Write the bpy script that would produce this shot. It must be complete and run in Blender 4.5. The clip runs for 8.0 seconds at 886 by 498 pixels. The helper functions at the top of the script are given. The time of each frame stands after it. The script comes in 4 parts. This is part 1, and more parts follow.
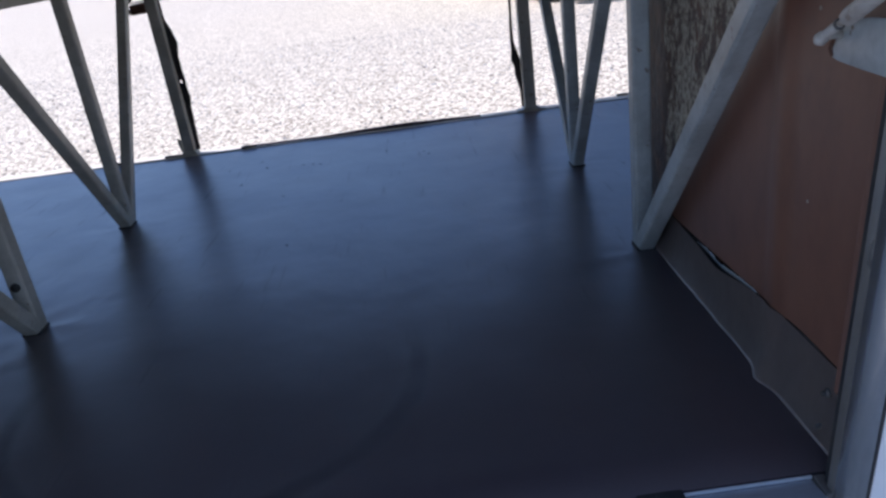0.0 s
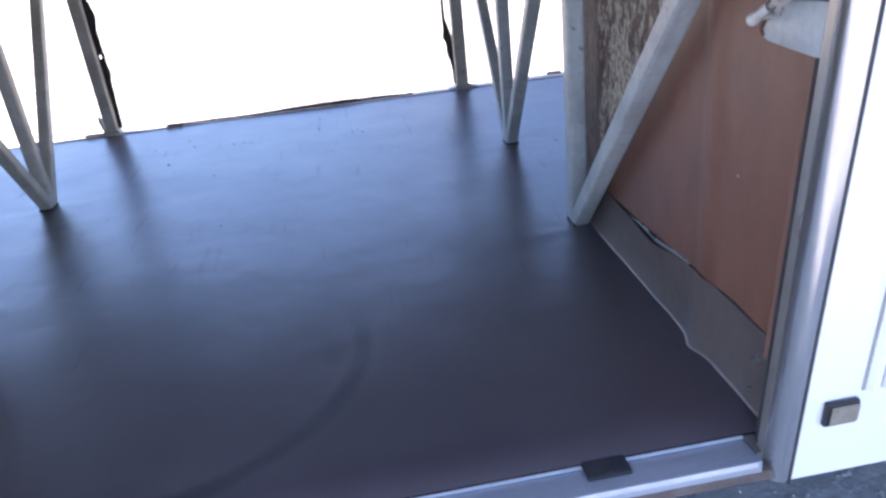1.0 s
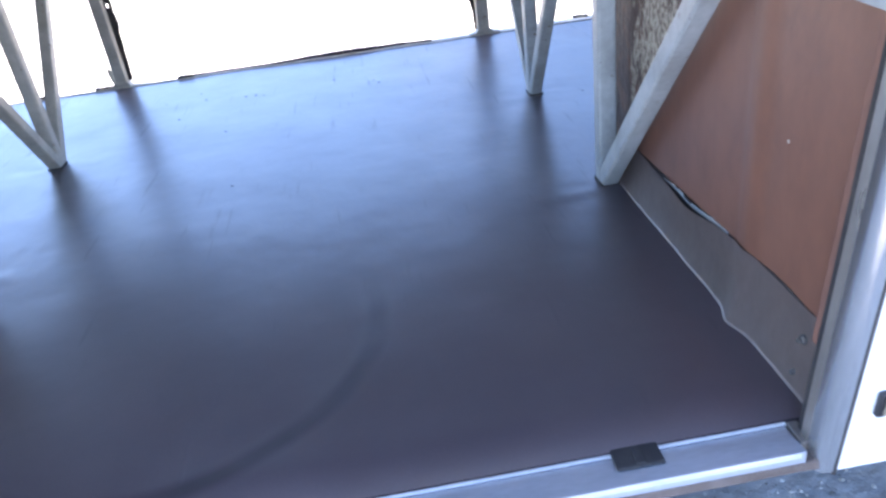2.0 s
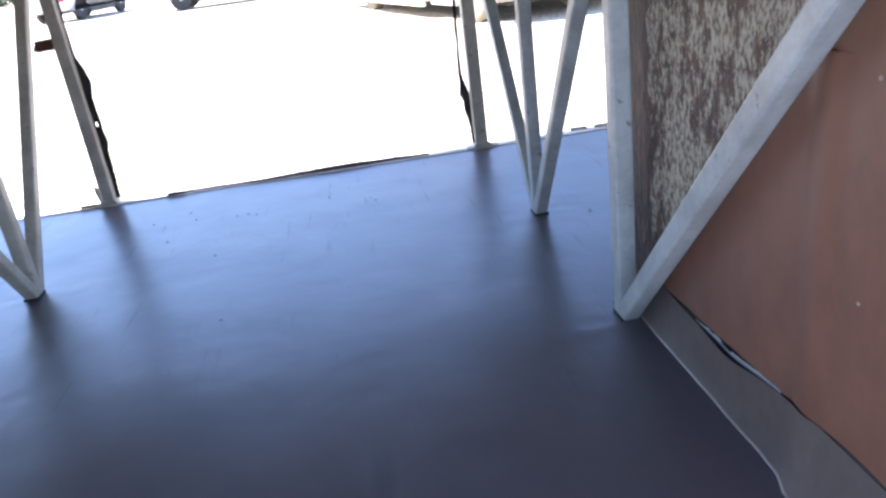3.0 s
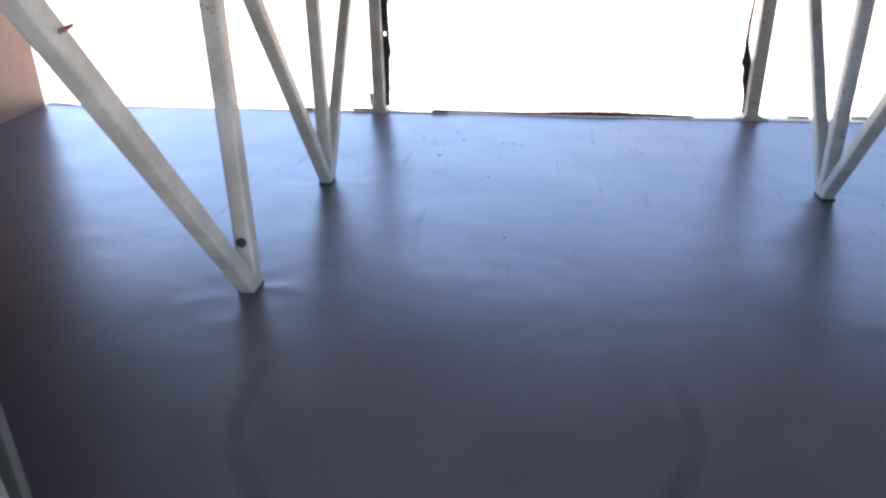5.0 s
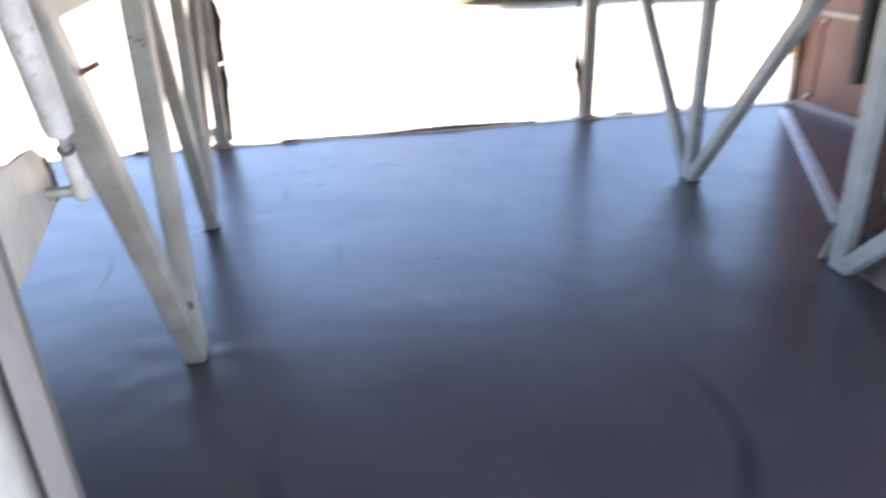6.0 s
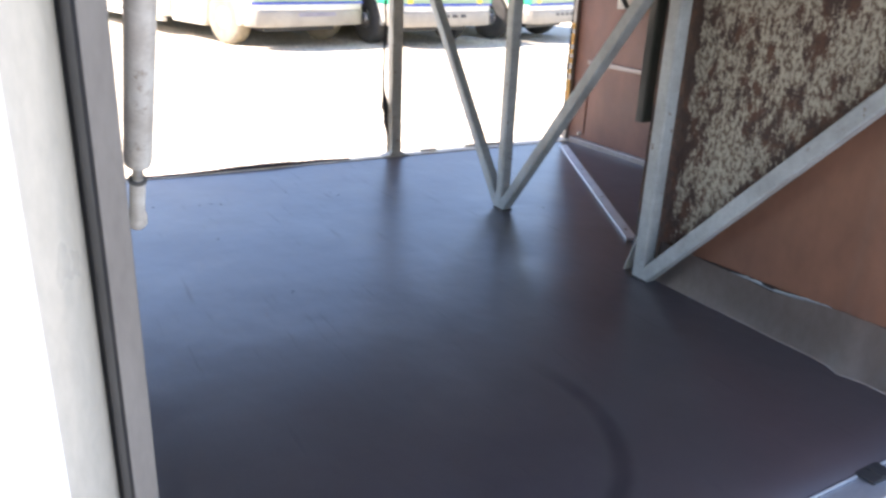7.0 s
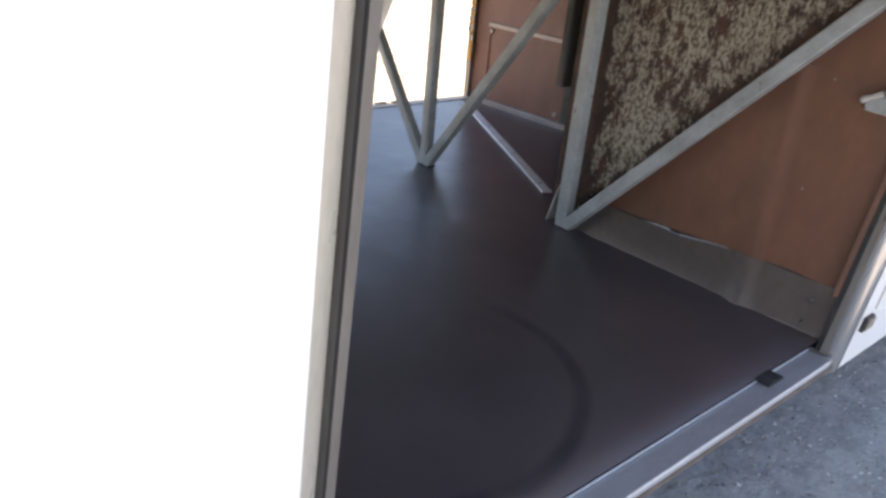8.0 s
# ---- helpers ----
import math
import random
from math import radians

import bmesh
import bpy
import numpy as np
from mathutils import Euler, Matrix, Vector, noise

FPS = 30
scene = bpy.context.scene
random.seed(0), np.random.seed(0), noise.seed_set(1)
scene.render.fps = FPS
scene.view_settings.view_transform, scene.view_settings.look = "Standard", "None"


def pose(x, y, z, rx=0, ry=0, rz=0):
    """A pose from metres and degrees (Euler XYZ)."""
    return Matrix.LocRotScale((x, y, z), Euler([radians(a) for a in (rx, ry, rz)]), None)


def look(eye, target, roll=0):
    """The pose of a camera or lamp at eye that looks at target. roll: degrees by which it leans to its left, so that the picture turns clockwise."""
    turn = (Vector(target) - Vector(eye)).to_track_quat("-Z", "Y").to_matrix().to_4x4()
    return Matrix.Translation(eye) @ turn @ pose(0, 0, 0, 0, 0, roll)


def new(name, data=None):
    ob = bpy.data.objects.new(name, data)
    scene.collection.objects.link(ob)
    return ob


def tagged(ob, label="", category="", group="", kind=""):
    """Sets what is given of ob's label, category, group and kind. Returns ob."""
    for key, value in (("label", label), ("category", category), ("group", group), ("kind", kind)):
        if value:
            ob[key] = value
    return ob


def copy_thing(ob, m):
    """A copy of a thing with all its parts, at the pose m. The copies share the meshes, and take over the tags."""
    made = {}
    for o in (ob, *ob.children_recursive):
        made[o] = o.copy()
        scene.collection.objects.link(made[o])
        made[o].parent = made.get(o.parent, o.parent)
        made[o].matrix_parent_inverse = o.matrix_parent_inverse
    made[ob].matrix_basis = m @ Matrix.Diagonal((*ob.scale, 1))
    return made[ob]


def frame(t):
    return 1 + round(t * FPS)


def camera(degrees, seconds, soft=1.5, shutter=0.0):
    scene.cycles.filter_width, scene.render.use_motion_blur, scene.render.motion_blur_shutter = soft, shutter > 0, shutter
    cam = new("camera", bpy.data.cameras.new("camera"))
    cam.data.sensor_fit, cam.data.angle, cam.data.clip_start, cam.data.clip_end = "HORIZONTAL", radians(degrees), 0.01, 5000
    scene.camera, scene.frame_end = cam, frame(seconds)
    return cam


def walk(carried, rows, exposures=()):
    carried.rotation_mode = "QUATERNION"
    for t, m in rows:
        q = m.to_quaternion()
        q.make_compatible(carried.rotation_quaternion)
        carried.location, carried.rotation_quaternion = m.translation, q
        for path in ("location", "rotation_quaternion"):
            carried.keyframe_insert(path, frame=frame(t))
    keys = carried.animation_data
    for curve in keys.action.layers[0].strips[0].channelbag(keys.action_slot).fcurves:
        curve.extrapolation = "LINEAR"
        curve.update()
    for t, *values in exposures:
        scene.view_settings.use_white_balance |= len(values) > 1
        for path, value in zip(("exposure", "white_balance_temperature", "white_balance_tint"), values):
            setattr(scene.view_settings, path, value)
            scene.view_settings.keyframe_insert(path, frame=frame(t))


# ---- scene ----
cam = camera(61.0, 8.0, soft=2.6, shutter=0.3)
PATH = [
    (0, (1.006, -0.795, 0.78), (1.02, 1.044, -0.005), -7.8),
    (0.5, (0.982, -0.796, 0.79), (1.1, 1.029, -0.02), -7.7),
    (1, (0.979, -0.799, 0.784), (1.172, 0.997, -0.074), -6.4),
    (1.5, (0.986, -0.783, 0.784), (1.174, 0.963, -0.172), -4.6),
    (2, (0.998, -0.702, 0.785), (1.11, 1.036, -0.199), -7.8),
    (2.2, (0.987, -0.659, 0.817), (1.097, 1.149, -0.031), -9.3),
    (3.3, (0.987, -0.495, 0.818), (1.186, 1.341, 0.051), -7.1),
    (3.5, (0.98, -0.48, 0.797), (1.103, 1.343, -0.015), -4.6),
    (4, (0.984, -0.503, 0.77), (0.954, 1.267, -0.159), -2.8),
    (4.5, (0.788, -0.557, 0.805), (0.635, 1.241, -0.059), -1.2),
    (4.7, (0.757, -0.624, 0.838), (0.502, 1.165, -0.018), -0.5),
    (5.8, (0.259, -0.498, 0.799), (0.379, 1.294, -0.081), -3.7),
    (6, (0.223, -0.511, 0.817), (0.608, 1.273, -0.002), -1.5),
    (6.2, (0.167, -0.539, 0.831), (0.83, 1.195, 0.087), -0.5),
    (6.5, (0.094, -0.574, 0.848), (0.942, 1.074, 0.097), 1.0),
    (6.8, (0.033, -0.557, 0.833), (0.934, 1.087, 0.136), 2.2),
    (7, (-0.015, -0.528, 0.832), (0.95, 1.07, 0.113), 2.4),
    (7.2, (-0.063, -0.509, 0.848), (1.037, 1.006, 0.143), 5.2),
    (7.3, (-0.099, -0.506, 0.862), (1.089, 0.953, 0.184), 6.5),
    (7.5, (-0.194, -0.522, 0.887), (1.088, 0.835, 0.17), 5.8),
    (7.8, (-0.285, -0.518, 0.885), (1.003, 0.798, 0.105), 6.0),
    (8, (-0.307, -0.534, 0.892), (0.928, 0.813, 0.079), 5.5),
]
walk(cam, [(t, look(eye, target, roll)) for t, eye, target, roll in PATH],
     exposures=((0.0, 0.30, 5700, 21), (0.5, 1.38, 5850, 26), (1.0, 1.9, 5950, 26), (1.5, 2.32, 6000, 26), (2.0, 2.58, 5900, 22), (3.5, 1.9, 6100, 22), (4.0, 1.78, 6200, 22), (4.5, 2.39, 6600, 23), (6.5, 2.48, 6750, 20), (7.0, 2.14, 6900, 20), (7.5, 1.90, 7100, 22), (7.8, 1.93, 7350, 21), (8.0, 1.62, 7700, 21)))

# ---- light ----
SUN_DIR = Vector((-0.74, 0.28, 0.86)).normalized()
world = bpy.data.worlds.new("sky")
scene.world = world
world.use_nodes = True
wn = world.node_tree.nodes
sky = wn.new("ShaderNodeTexSky")
sky.sky_type = "NISHITA"
sky.sun_disc = False
sky.sun_elevation = math.asin(SUN_DIR.z)
sky.sun_rotation = math.atan2(SUN_DIR.x, SUN_DIR.y)
sky.altitude = 300
sky.dust_density = 0.15
sky.ozone_density = 2.4
wn["Background"].inputs["Strength"].default_value = 0.15
world.node_tree.links.new(sky.outputs[0], wn["Background"].inputs["Color"])
sun = new("sun", bpy.data.lights.new("sun", "SUN"))
sun.data.energy = 5.0
sun.data.angle = radians(0.5)
sun.data.color = (1.0, 0.95, 0.87)
sun.matrix_world = look(SUN_DIR * 60, (0, 0, 0))

# ---- materials ----


def surface(name, base, other=None, scale=6.0, stretch=(1, 1, 1), edge=(0.35, 0.65), rough=0.6, metal=0.0, bump=0.15,
            grain=180.0, fleck=None, fleck_scale=30.0, fleck_edge=(0.62, 0.68), rough_swing=0.1, spec=0.5, vary=0.0, depth=0.002, fleck_low=None):
    """A procedural surface: two tones mixed by a noise, flecks or wear on top, fine grain and relief, in metres."""
    m = bpy.data.materials.new(name)
    m.use_nodes = True
    nt = m.node_tree
    n, k = nt.nodes, nt.links
    bsdf = n["Principled BSDF"]
    bsdf.inputs["Metallic"].default_value = metal
    bsdf.inputs["Specular IOR Level"].default_value = spec
    geo = n.new("ShaderNodeNewGeometry")
    mapping = n.new("ShaderNodeMapping")
    mapping.inputs["Scale"].default_value = stretch
    k.new(geo.outputs["Position"], mapping.inputs["Vector"])

    def tex(s, detail=5.0, roughness=0.6):
        t = n.new("ShaderNodeTexNoise")
        t.inputs["Scale"].default_value = s
        t.inputs["Detail"].default_value = detail
        t.inputs["Roughness"].default_value = roughness
        k.new(mapping.outputs[0], t.inputs["Vector"])
        return t.outputs["Fac"]

    def ramp(fac, a, b):
        r = n.new("ShaderNodeMapRange")
        r.interpolation_type = "SMOOTHSTEP"
        r.inputs["From Min"].default_value = a
        r.inputs["From Max"].default_value = b
        k.new(fac, r.inputs["Value"])
        return r.outputs[0]

    def mix(fac, a, b):
        x = n.new("ShaderNodeMix")
        x.data_type = "RGBA"
        k.new(fac, x.inputs["Factor"])
        for sock, v in ((x.inputs["A"], a), (x.inputs["B"], b)):
            if isinstance(v, tuple):
                sock.default_value = (*v, 1.0)
            else:
                k.new(v, sock)
        return x.outputs["Result"]

    other = other or tuple(c * 0.75 for c in base)
    low = tex(scale)
    col = mix(ramp(low, *edge), base, other)
    fine = tex(grain, 3.0)
    dim = n.new("ShaderNodeHueSaturation")
    mr = n.new("ShaderNodeMapRange")
    mr.inputs["To Min"].default_value = 0.82
    mr.inputs["To Max"].default_value = 1.18
    k.new(fine, mr.inputs["Value"])
    k.new(mr.outputs[0], dim.inputs["Value"])
    k.new(col, dim.inputs["Color"])
    col = dim.outputs[0]
    if fleck:
        f = tex(fleck_scale, 6.0, 0.7)
        if fleck_low:
            add = n.new("ShaderNodeMath")
            add.operation = "MULTIPLY_ADD"
            k.new(tex(fleck_low[0], 3.0), add.inputs[0])
            add.inputs[1].default_value = fleck_low[1]
            k.new(f, add.inputs[2])
            f = add.outputs[0]
        f = ramp(f, *fleck_edge)
        col = mix(f, col, fleck)
    if vary:
        info = n.new("ShaderNodeObjectInfo")
        v = n.new("ShaderNodeMapRange")
        v.inputs["To Min"].default_value = 1 - vary
        v.inputs["To Max"].default_value = 1 + vary
        k.new(info.outputs["Random"], v.inputs["Value"])
        h = n.new("ShaderNodeHueSaturation")
        k.new(v.outputs[0], h.inputs["Value"])
        k.new(col, h.inputs["Color"])
        col = h.outputs[0]
    k.new(col, bsdf.inputs["Base Color"])
    rr = n.new("ShaderNodeMapRange")
    rr.inputs["To Min"].default_value = max(0.03, rough - rough_swing)
    rr.inputs["To Max"].default_value = min(1.0, rough + rough_swing)
    k.new(tex(scale * 2.3), rr.inputs["Value"])
    k.new(rr.outputs[0], bsdf.inputs["Roughness"])
    if bump:
        b = n.new("ShaderNodeBump")
        b.inputs["Strength"].default_value = bump
        b.inputs["Distance"].default_value = depth
        k.new(tex(grain * 0.6, 4.0), b.inputs["Height"])
        k.new(b.outputs[0], bsdf.inputs["Normal"])
    return m


WHITE = surface("white_paint", (0.88, 0.88, 0.865), (0.85, 0.85, 0.835), scale=1.2, rough=0.3, bump=0.0, grain=900)
FRAME = surface("grey_frame_paint", (0.49, 0.467, 0.405), (0.375, 0.35, 0.295), scale=9, rough=0.42, spec=0.45, fleck=(0.17, 0.115, 0.075),
                fleck_scale=34, fleck_edge=(0.63, 0.70), bump=0.25, grain=90)
FRAME_COOL = surface("cool_grey_frame_paint", (0.40, 0.435, 0.435), (0.295, 0.315, 0.31), scale=9, rough=0.42, spec=0.45, fleck=(0.17, 0.125, 0.09),
                     fleck_scale=34, fleck_edge=(0.63, 0.70), bump=0.25, grain=90)
PLY = surface("brown_plywood", (0.198, 0.088, 0.051), (0.132, 0.057, 0.034), scale=3.6, stretch=(1, 1, 0.55), rough=0.50, spec=0.75,
              edge=(0.3, 0.75), fleck=(0.120, 0.052, 0.034), fleck_scale=5, fleck_edge=(0.54, 0.80), bump=0.10, grain=34)
BROWN = surface("brown_wall_paint", (0.20, 0.082, 0.053), (0.145, 0.060, 0.040), scale=5, stretch=(1, 1, 0.5), rough=0.55, bump=0.15)
RUST = surface("peeling_rusty_sheet", (0.42, 0.385, 0.305), (0.12, 0.088, 0.062), scale=120, stretch=(1, 1, 0.6), edge=(0.42, 0.62),
               rough=0.60, spec=0.5, bump=1.0, grain=95, depth=0.007)


def rust_over(m):
    """Dark rust that eats in from the sheet's borders and shows through the flaking paint in patches."""
    n, k = m.node_tree.nodes, m.node_tree.links
    bsdf = n["Principled BSDF"]
    geo = n.new("ShaderNodeNewGeometry")
    sep = n.new("ShaderNodeSeparateXYZ")
    k.new(geo.outputs["Position"], sep.inputs[0])

    def noisy(scale, detail, stretch):
        mp = n.new("ShaderNodeMapping")
        mp.inputs["Scale"].default_value = stretch
        k.new(geo.outputs["Position"], mp.inputs["Vector"])
        t = n.new("ShaderNodeTexNoise")
        t.inputs["Scale"].default_value = scale
        t.inputs["Detail"].default_value = detail
        t.inputs["Roughness"].default_value = 0.65
        k.new(mp.outputs[0], t.inputs["Vector"])
        return t.outputs["Fac"]

    def calc(op, a, b):
        x = n.new("ShaderNodeMath")
        x.operation = op
        for i, v in enumerate((a, b)):
            if isinstance(v, (int, float)):
                x.inputs[i].default_value = v
            else:
                k.new(v, x.inputs[i])
        return x.outputs[0]

    def fall(v, a, b):
        r = n.new("ShaderNodeMapRange")
        r.interpolation_type = "SMOOTHSTEP"
        r.inputs["From Min"].default_value = a
        r.inputs["From Max"].default_value = b
        k.new(v, r.inputs["Value"])
        return r.outputs[0]

    rear = fall(sep.outputs["Y"], 0.840, 0.870)
    low = fall(calc("SUBTRACT", 0.95, calc("ADD", sep.outputs["Y"], calc("MULTIPLY", sep.outputs["Z"], 0.88))), -0.02, 0.09)
    border = calc("MULTIPLY", calc("MAXIMUM", rear, low), 0.30)
    patches = calc("ADD", calc("MULTIPLY", noisy(9, 4, (1, 1, 0.75)), 0.85), calc("MULTIPLY", noisy(34, 5, (1, 1, 0.5)), 0.75))
    patches = calc("ADD", patches, calc("MULTIPLY", noisy(150, 4, (1, 1, 0.7)), 0.40))
    cells = n.new("ShaderNodeTexVoronoi")
    cells.inputs["Scale"].default_value = 17.0
    k.new(geo.outputs["Position"], cells.inputs["Vector"])
    pick = n.new("ShaderNodeSeparateColor")
    k.new(cells.outputs["Color"], pick.inputs[0])
    blot = calc("SUBTRACT", 1.0, fall(calc("ADD", cells.outputs["Distance"], calc("MULTIPLY", noisy(60, 3, (1, 1, 1)), 0.25)), 0.30, 0.48))
    blot = calc("MULTIPLY", blot, calc("GREATER_THAN", pick.outputs[0], 0.72))
    eaten = fall(calc("ADD", calc("ADD", patches, border), calc("MULTIPLY", blot, 0.20)), 0.985, 1.10)
    tone = n.new("ShaderNodeMix")
    tone.data_type = "RGBA"
    k.new(fall(noisy(16, 4, (1, 1, 1)), 0.42, 0.64), tone.inputs["Factor"])
    tone.inputs["A"].default_value = (0.045, 0.025, 0.020, 1)
    tone.inputs["B"].default_value = (0.10, 0.045, 0.026, 1)
    mx = n.new("ShaderNodeMix")
    mx.data_type = "RGBA"
    k.new(eaten, mx.inputs["Factor"])
    k.new(bsdf.inputs["Base Color"].links[0].from_socket, mx.inputs["A"])
    k.new(tone.outputs["Result"], mx.inputs["B"])
    k.new(mx.outputs["Result"], bsdf.inputs["Base Color"])


rust_over(RUST)
GALV = surface("galvanised_sheet", (0.285, 0.232, 0.208), (0.230, 0.186, 0.166), scale=5, stretch=(1, 1, 0.6), rough=0.44, metal=0.2, spec=0.85, bump=0.06,
               fleck=(0.22, 0.19, 0.17), fleck_scale=22, fleck_edge=(0.66, 0.78), grain=60)
ALU = surface("worn_aluminium", (0.60, 0.60, 0.585), (0.53, 0.53, 0.515), scale=10, stretch=(1, 1, 0.15), rough=0.22, metal=0.9,
              bump=0.05, fleck=(0.45, 0.44, 0.42), fleck_scale=45, fleck_edge=(0.70, 0.76))
ALU_STRIP = surface("brushed_strip", (0.88, 0.89, 0.90), (0.78, 0.79, 0.80), scale=16, rough=0.36, metal=0.1, bump=0.08,
                    fleck=(0.4, 0.39, 0.37), fleck_scale=40, fleck_edge=(0.66, 0.7))
SILL = surface("blue_grey_sill_metal", (0.44, 0.465, 0.50), (0.37, 0.39, 0.42), scale=11, stretch=(0.3, 1, 1), rough=0.36, metal=0.25, spec=0.8,
               bump=0.1, fleck=(0.25, 0.24, 0.23), fleck_scale=45, fleck_edge=(0.68, 0.74))
JAMB = surface("dull_jamb_paint", (0.25, 0.125, 0.085), (0.18, 0.090, 0.062), scale=12, stretch=(1, 1, 0.3), rough=0.6, bump=0.15)
TRIMGREY = surface("satin_grey_trim", (0.43, 0.405, 0.345), (0.385, 0.36, 0.31), scale=6, stretch=(1, 1, 0.3), rough=0.30, metal=0.1, spec=0.5, bump=0.0)
LIP = surface("dull_sill_lip", (0.72, 0.73, 0.74), (0.58, 0.585, 0.59), scale=16, stretch=(0.3, 1, 1), rough=0.4, metal=0.15, bump=0.08,
              fleck=(0.35, 0.34, 0.33), fleck_scale=40, fleck_edge=(0.64, 0.7))
RUBBER = surface("black_rubber", (0.022, 0.022, 0.024), (0.04, 0.038, 0.036), scale=14, rough=0.7, bump=0.2)
TAN = surface("tan_primer", (0.37, 0.325, 0.275), (0.27, 0.235, 0.20), scale=12, stretch=(1, 1, 0.3), rough=0.6, bump=0.15,
              fleck=(0.2, 0.11, 0.07), fleck_scale=25, fleck_edge=(0.68, 0.74))
GROOVE = surface("dark_grey_channel", (0.11, 0.105, 0.097), (0.08, 0.076, 0.070), scale=9, stretch=(1, 1, 0.3), rough=0.6, bump=0.1)
JAMBTAN = surface("grey_tan_jamb", (0.175, 0.162, 0.145), (0.135, 0.123, 0.11), scale=9, stretch=(1, 1, 0.3), rough=0.55, bump=0.15)
JAMBMETAL = surface("dull_metal_strip", (0.36, 0.335, 0.295), (0.30, 0.278, 0.245), scale=9, stretch=(1, 1, 0.2), rough=0.30, metal=0.55, bump=0.04)
DARKPLATE = surface("dark_green_plate", (0.085, 0.092, 0.078), (0.065, 0.070, 0.060), scale=9, rough=0.75, spec=0.25, bump=0.1)
STEEL = surface("zinc_steel", (0.55, 0.53, 0.49), (0.38, 0.34, 0.28), scale=40, rough=0.4, metal=0.7, bump=0.1)
RAIL = surface("brown_grey_rail", (0.15, 0.12, 0.105), (0.10, 0.075, 0.062), scale=20, rough=0.8, bump=0.3)
RUSTY = surface("rusted_steel", (0.16, 0.075, 0.045), (0.09, 0.045, 0.03), scale=40, rough=0.85, bump=0.5)
# Dark tone for undersides; also stands in for shade in the kick plate's gaps.
DARK = surface("dark_underside_and_shade", (0.03, 0.03, 0.03), (0.05, 0.045, 0.04), scale=5, rough=0.8, bump=0.2)
STRUT = surface("grey_strut_paint", (0.55, 0.54, 0.50), (0.40, 0.37, 0.33), scale=30, rough=0.45, bump=0.1,
                fleck=(0.27, 0.22, 0.18), fleck_scale=48, fleck_edge=(0.56, 0.70))
LENS = surface("clouded_reflector", (0.28, 0.25, 0.185), (0.22, 0.195, 0.145), scale=60, rough=0.3, bump=0.3, grain=400)
AMBER = surface("amber_plastic", (0.95, 0.74, 0.38), (0.98, 0.84, 0.55), scale=30, rough=0.35)
clear = AMBER.node_tree.nodes.new("ShaderNodeBsdfTranslucent")
clear.inputs["Color"].default_value = (0.98, 0.76, 0.42, 1)
blend = AMBER.node_tree.nodes.new("ShaderNodeMixShader")
blend.inputs[0].default_value = 0.6
AMBER.node_tree.links.new(AMBER.node_tree.nodes["Principled BSDF"].outputs[0], blend.inputs[1])
AMBER.node_tree.links.new(clear.outputs[0], blend.inputs[2])
AMBER.node_tree.links.new(blend.outputs[0], AMBER.node_tree.nodes["Material Output"].inputs["Surface"])
PAPER = surface("paper_label", (0.62, 0.58, 0.52), (0.52, 0.47, 0.42), scale=20, rough=0.7, bump=0.05)
INNER = surface("bay_lining", (0.085, 0.08, 0.075), (0.06, 0.058, 0.055), scale=3, rough=0.7)
V_WHITE = surface("van_white", (0.56, 0.535, 0.475), (0.50, 0.48, 0.425), scale=1.5, rough=0.28, bump=0.02)
V_GREEN = surface("van_green", (0.03, 0.42, 0.23), (0.03, 0.36, 0.2), scale=2, rough=0.3, bump=0.02)
V_DARKGREEN = surface("van_dark_green", (0.012, 0.06, 0.045), (0.01, 0.05, 0.04), scale=2, rough=0.3, bump=0.02)
V_YELLOW = surface("van_yellow", (0.85, 0.62, 0.04), (0.8, 0.56, 0.04), scale=2, rough=0.3, bump=0.02)
V_BLUE = surface("van_blue", (0.05, 0.08, 0.45), (0.05, 0.07, 0.38), scale=2, rough=0.3, bump=0.02)
V_SAGE = surface("van_sage_stripe", (0.30, 0.40, 0.24), (0.27, 0.36, 0.22), scale=2, rough=0.35, bump=0.02)
V_GREY = surface("van_bumper_grey", (0.38, 0.36, 0.32), (0.3, 0.28, 0.25), scale=4, rough=0.5, bump=0.05)
# Dusty tan that also carries the shade on the bumper's front face.
V_BUMPER_SHADE = surface("van_bumper_shade", (0.30, 0.27, 0.22), (0.25, 0.225, 0.185), scale=4, rough=0.5, bump=0.05)
V_SLOT = surface("van_slot", (0.16, 0.15, 0.18), (0.2, 0.19, 0.22), scale=4, rough=0.5, bump=0.05)
V_CARWHITE = surface("car_white", (0.74, 0.74, 0.75), (0.70, 0.70, 0.71), scale=1.5, rough=0.25, bump=0.0)
V_SILVER = surface("car_silver", (0.52, 0.54, 0.56), (0.48, 0.50, 0.52), scale=1.5, rough=0.3, metal=0.5, bump=0.0)
V_RED = surface("tail_lamp_red", (0.35, 0.02, 0.02), (0.3, 0.02, 0.02), scale=10, rough=0.2, bump=0.0)
V_DARK = surface("van_black_trim", (0.02, 0.02, 0.022), (0.03, 0.03, 0.03), scale=5, rough=0.5, bump=0.05)
V_GLASS = surface("van_tinted_glass", (0.02, 0.025, 0.03), (0.02, 0.025, 0.03), scale=2, rough=0.06, bump=0, rough_swing=0.01)
V_CHROME = surface("van_wheel_cover", (0.6, 0.6, 0.62), (0.45, 0.45, 0.47), scale=12, rough=0.25, metal=0.9, bump=0.02)
V_TYRE = surface("van_tyre", (0.035, 0.034, 0.032), (0.05, 0.047, 0.043), scale=9, rough=0.85, bump=0.4)
V_DUSTY = surface("van_dusty_tyre", (0.24, 0.205, 0.15), (0.19, 0.165, 0.12), scale=9, rough=0.9, bump=0.4)
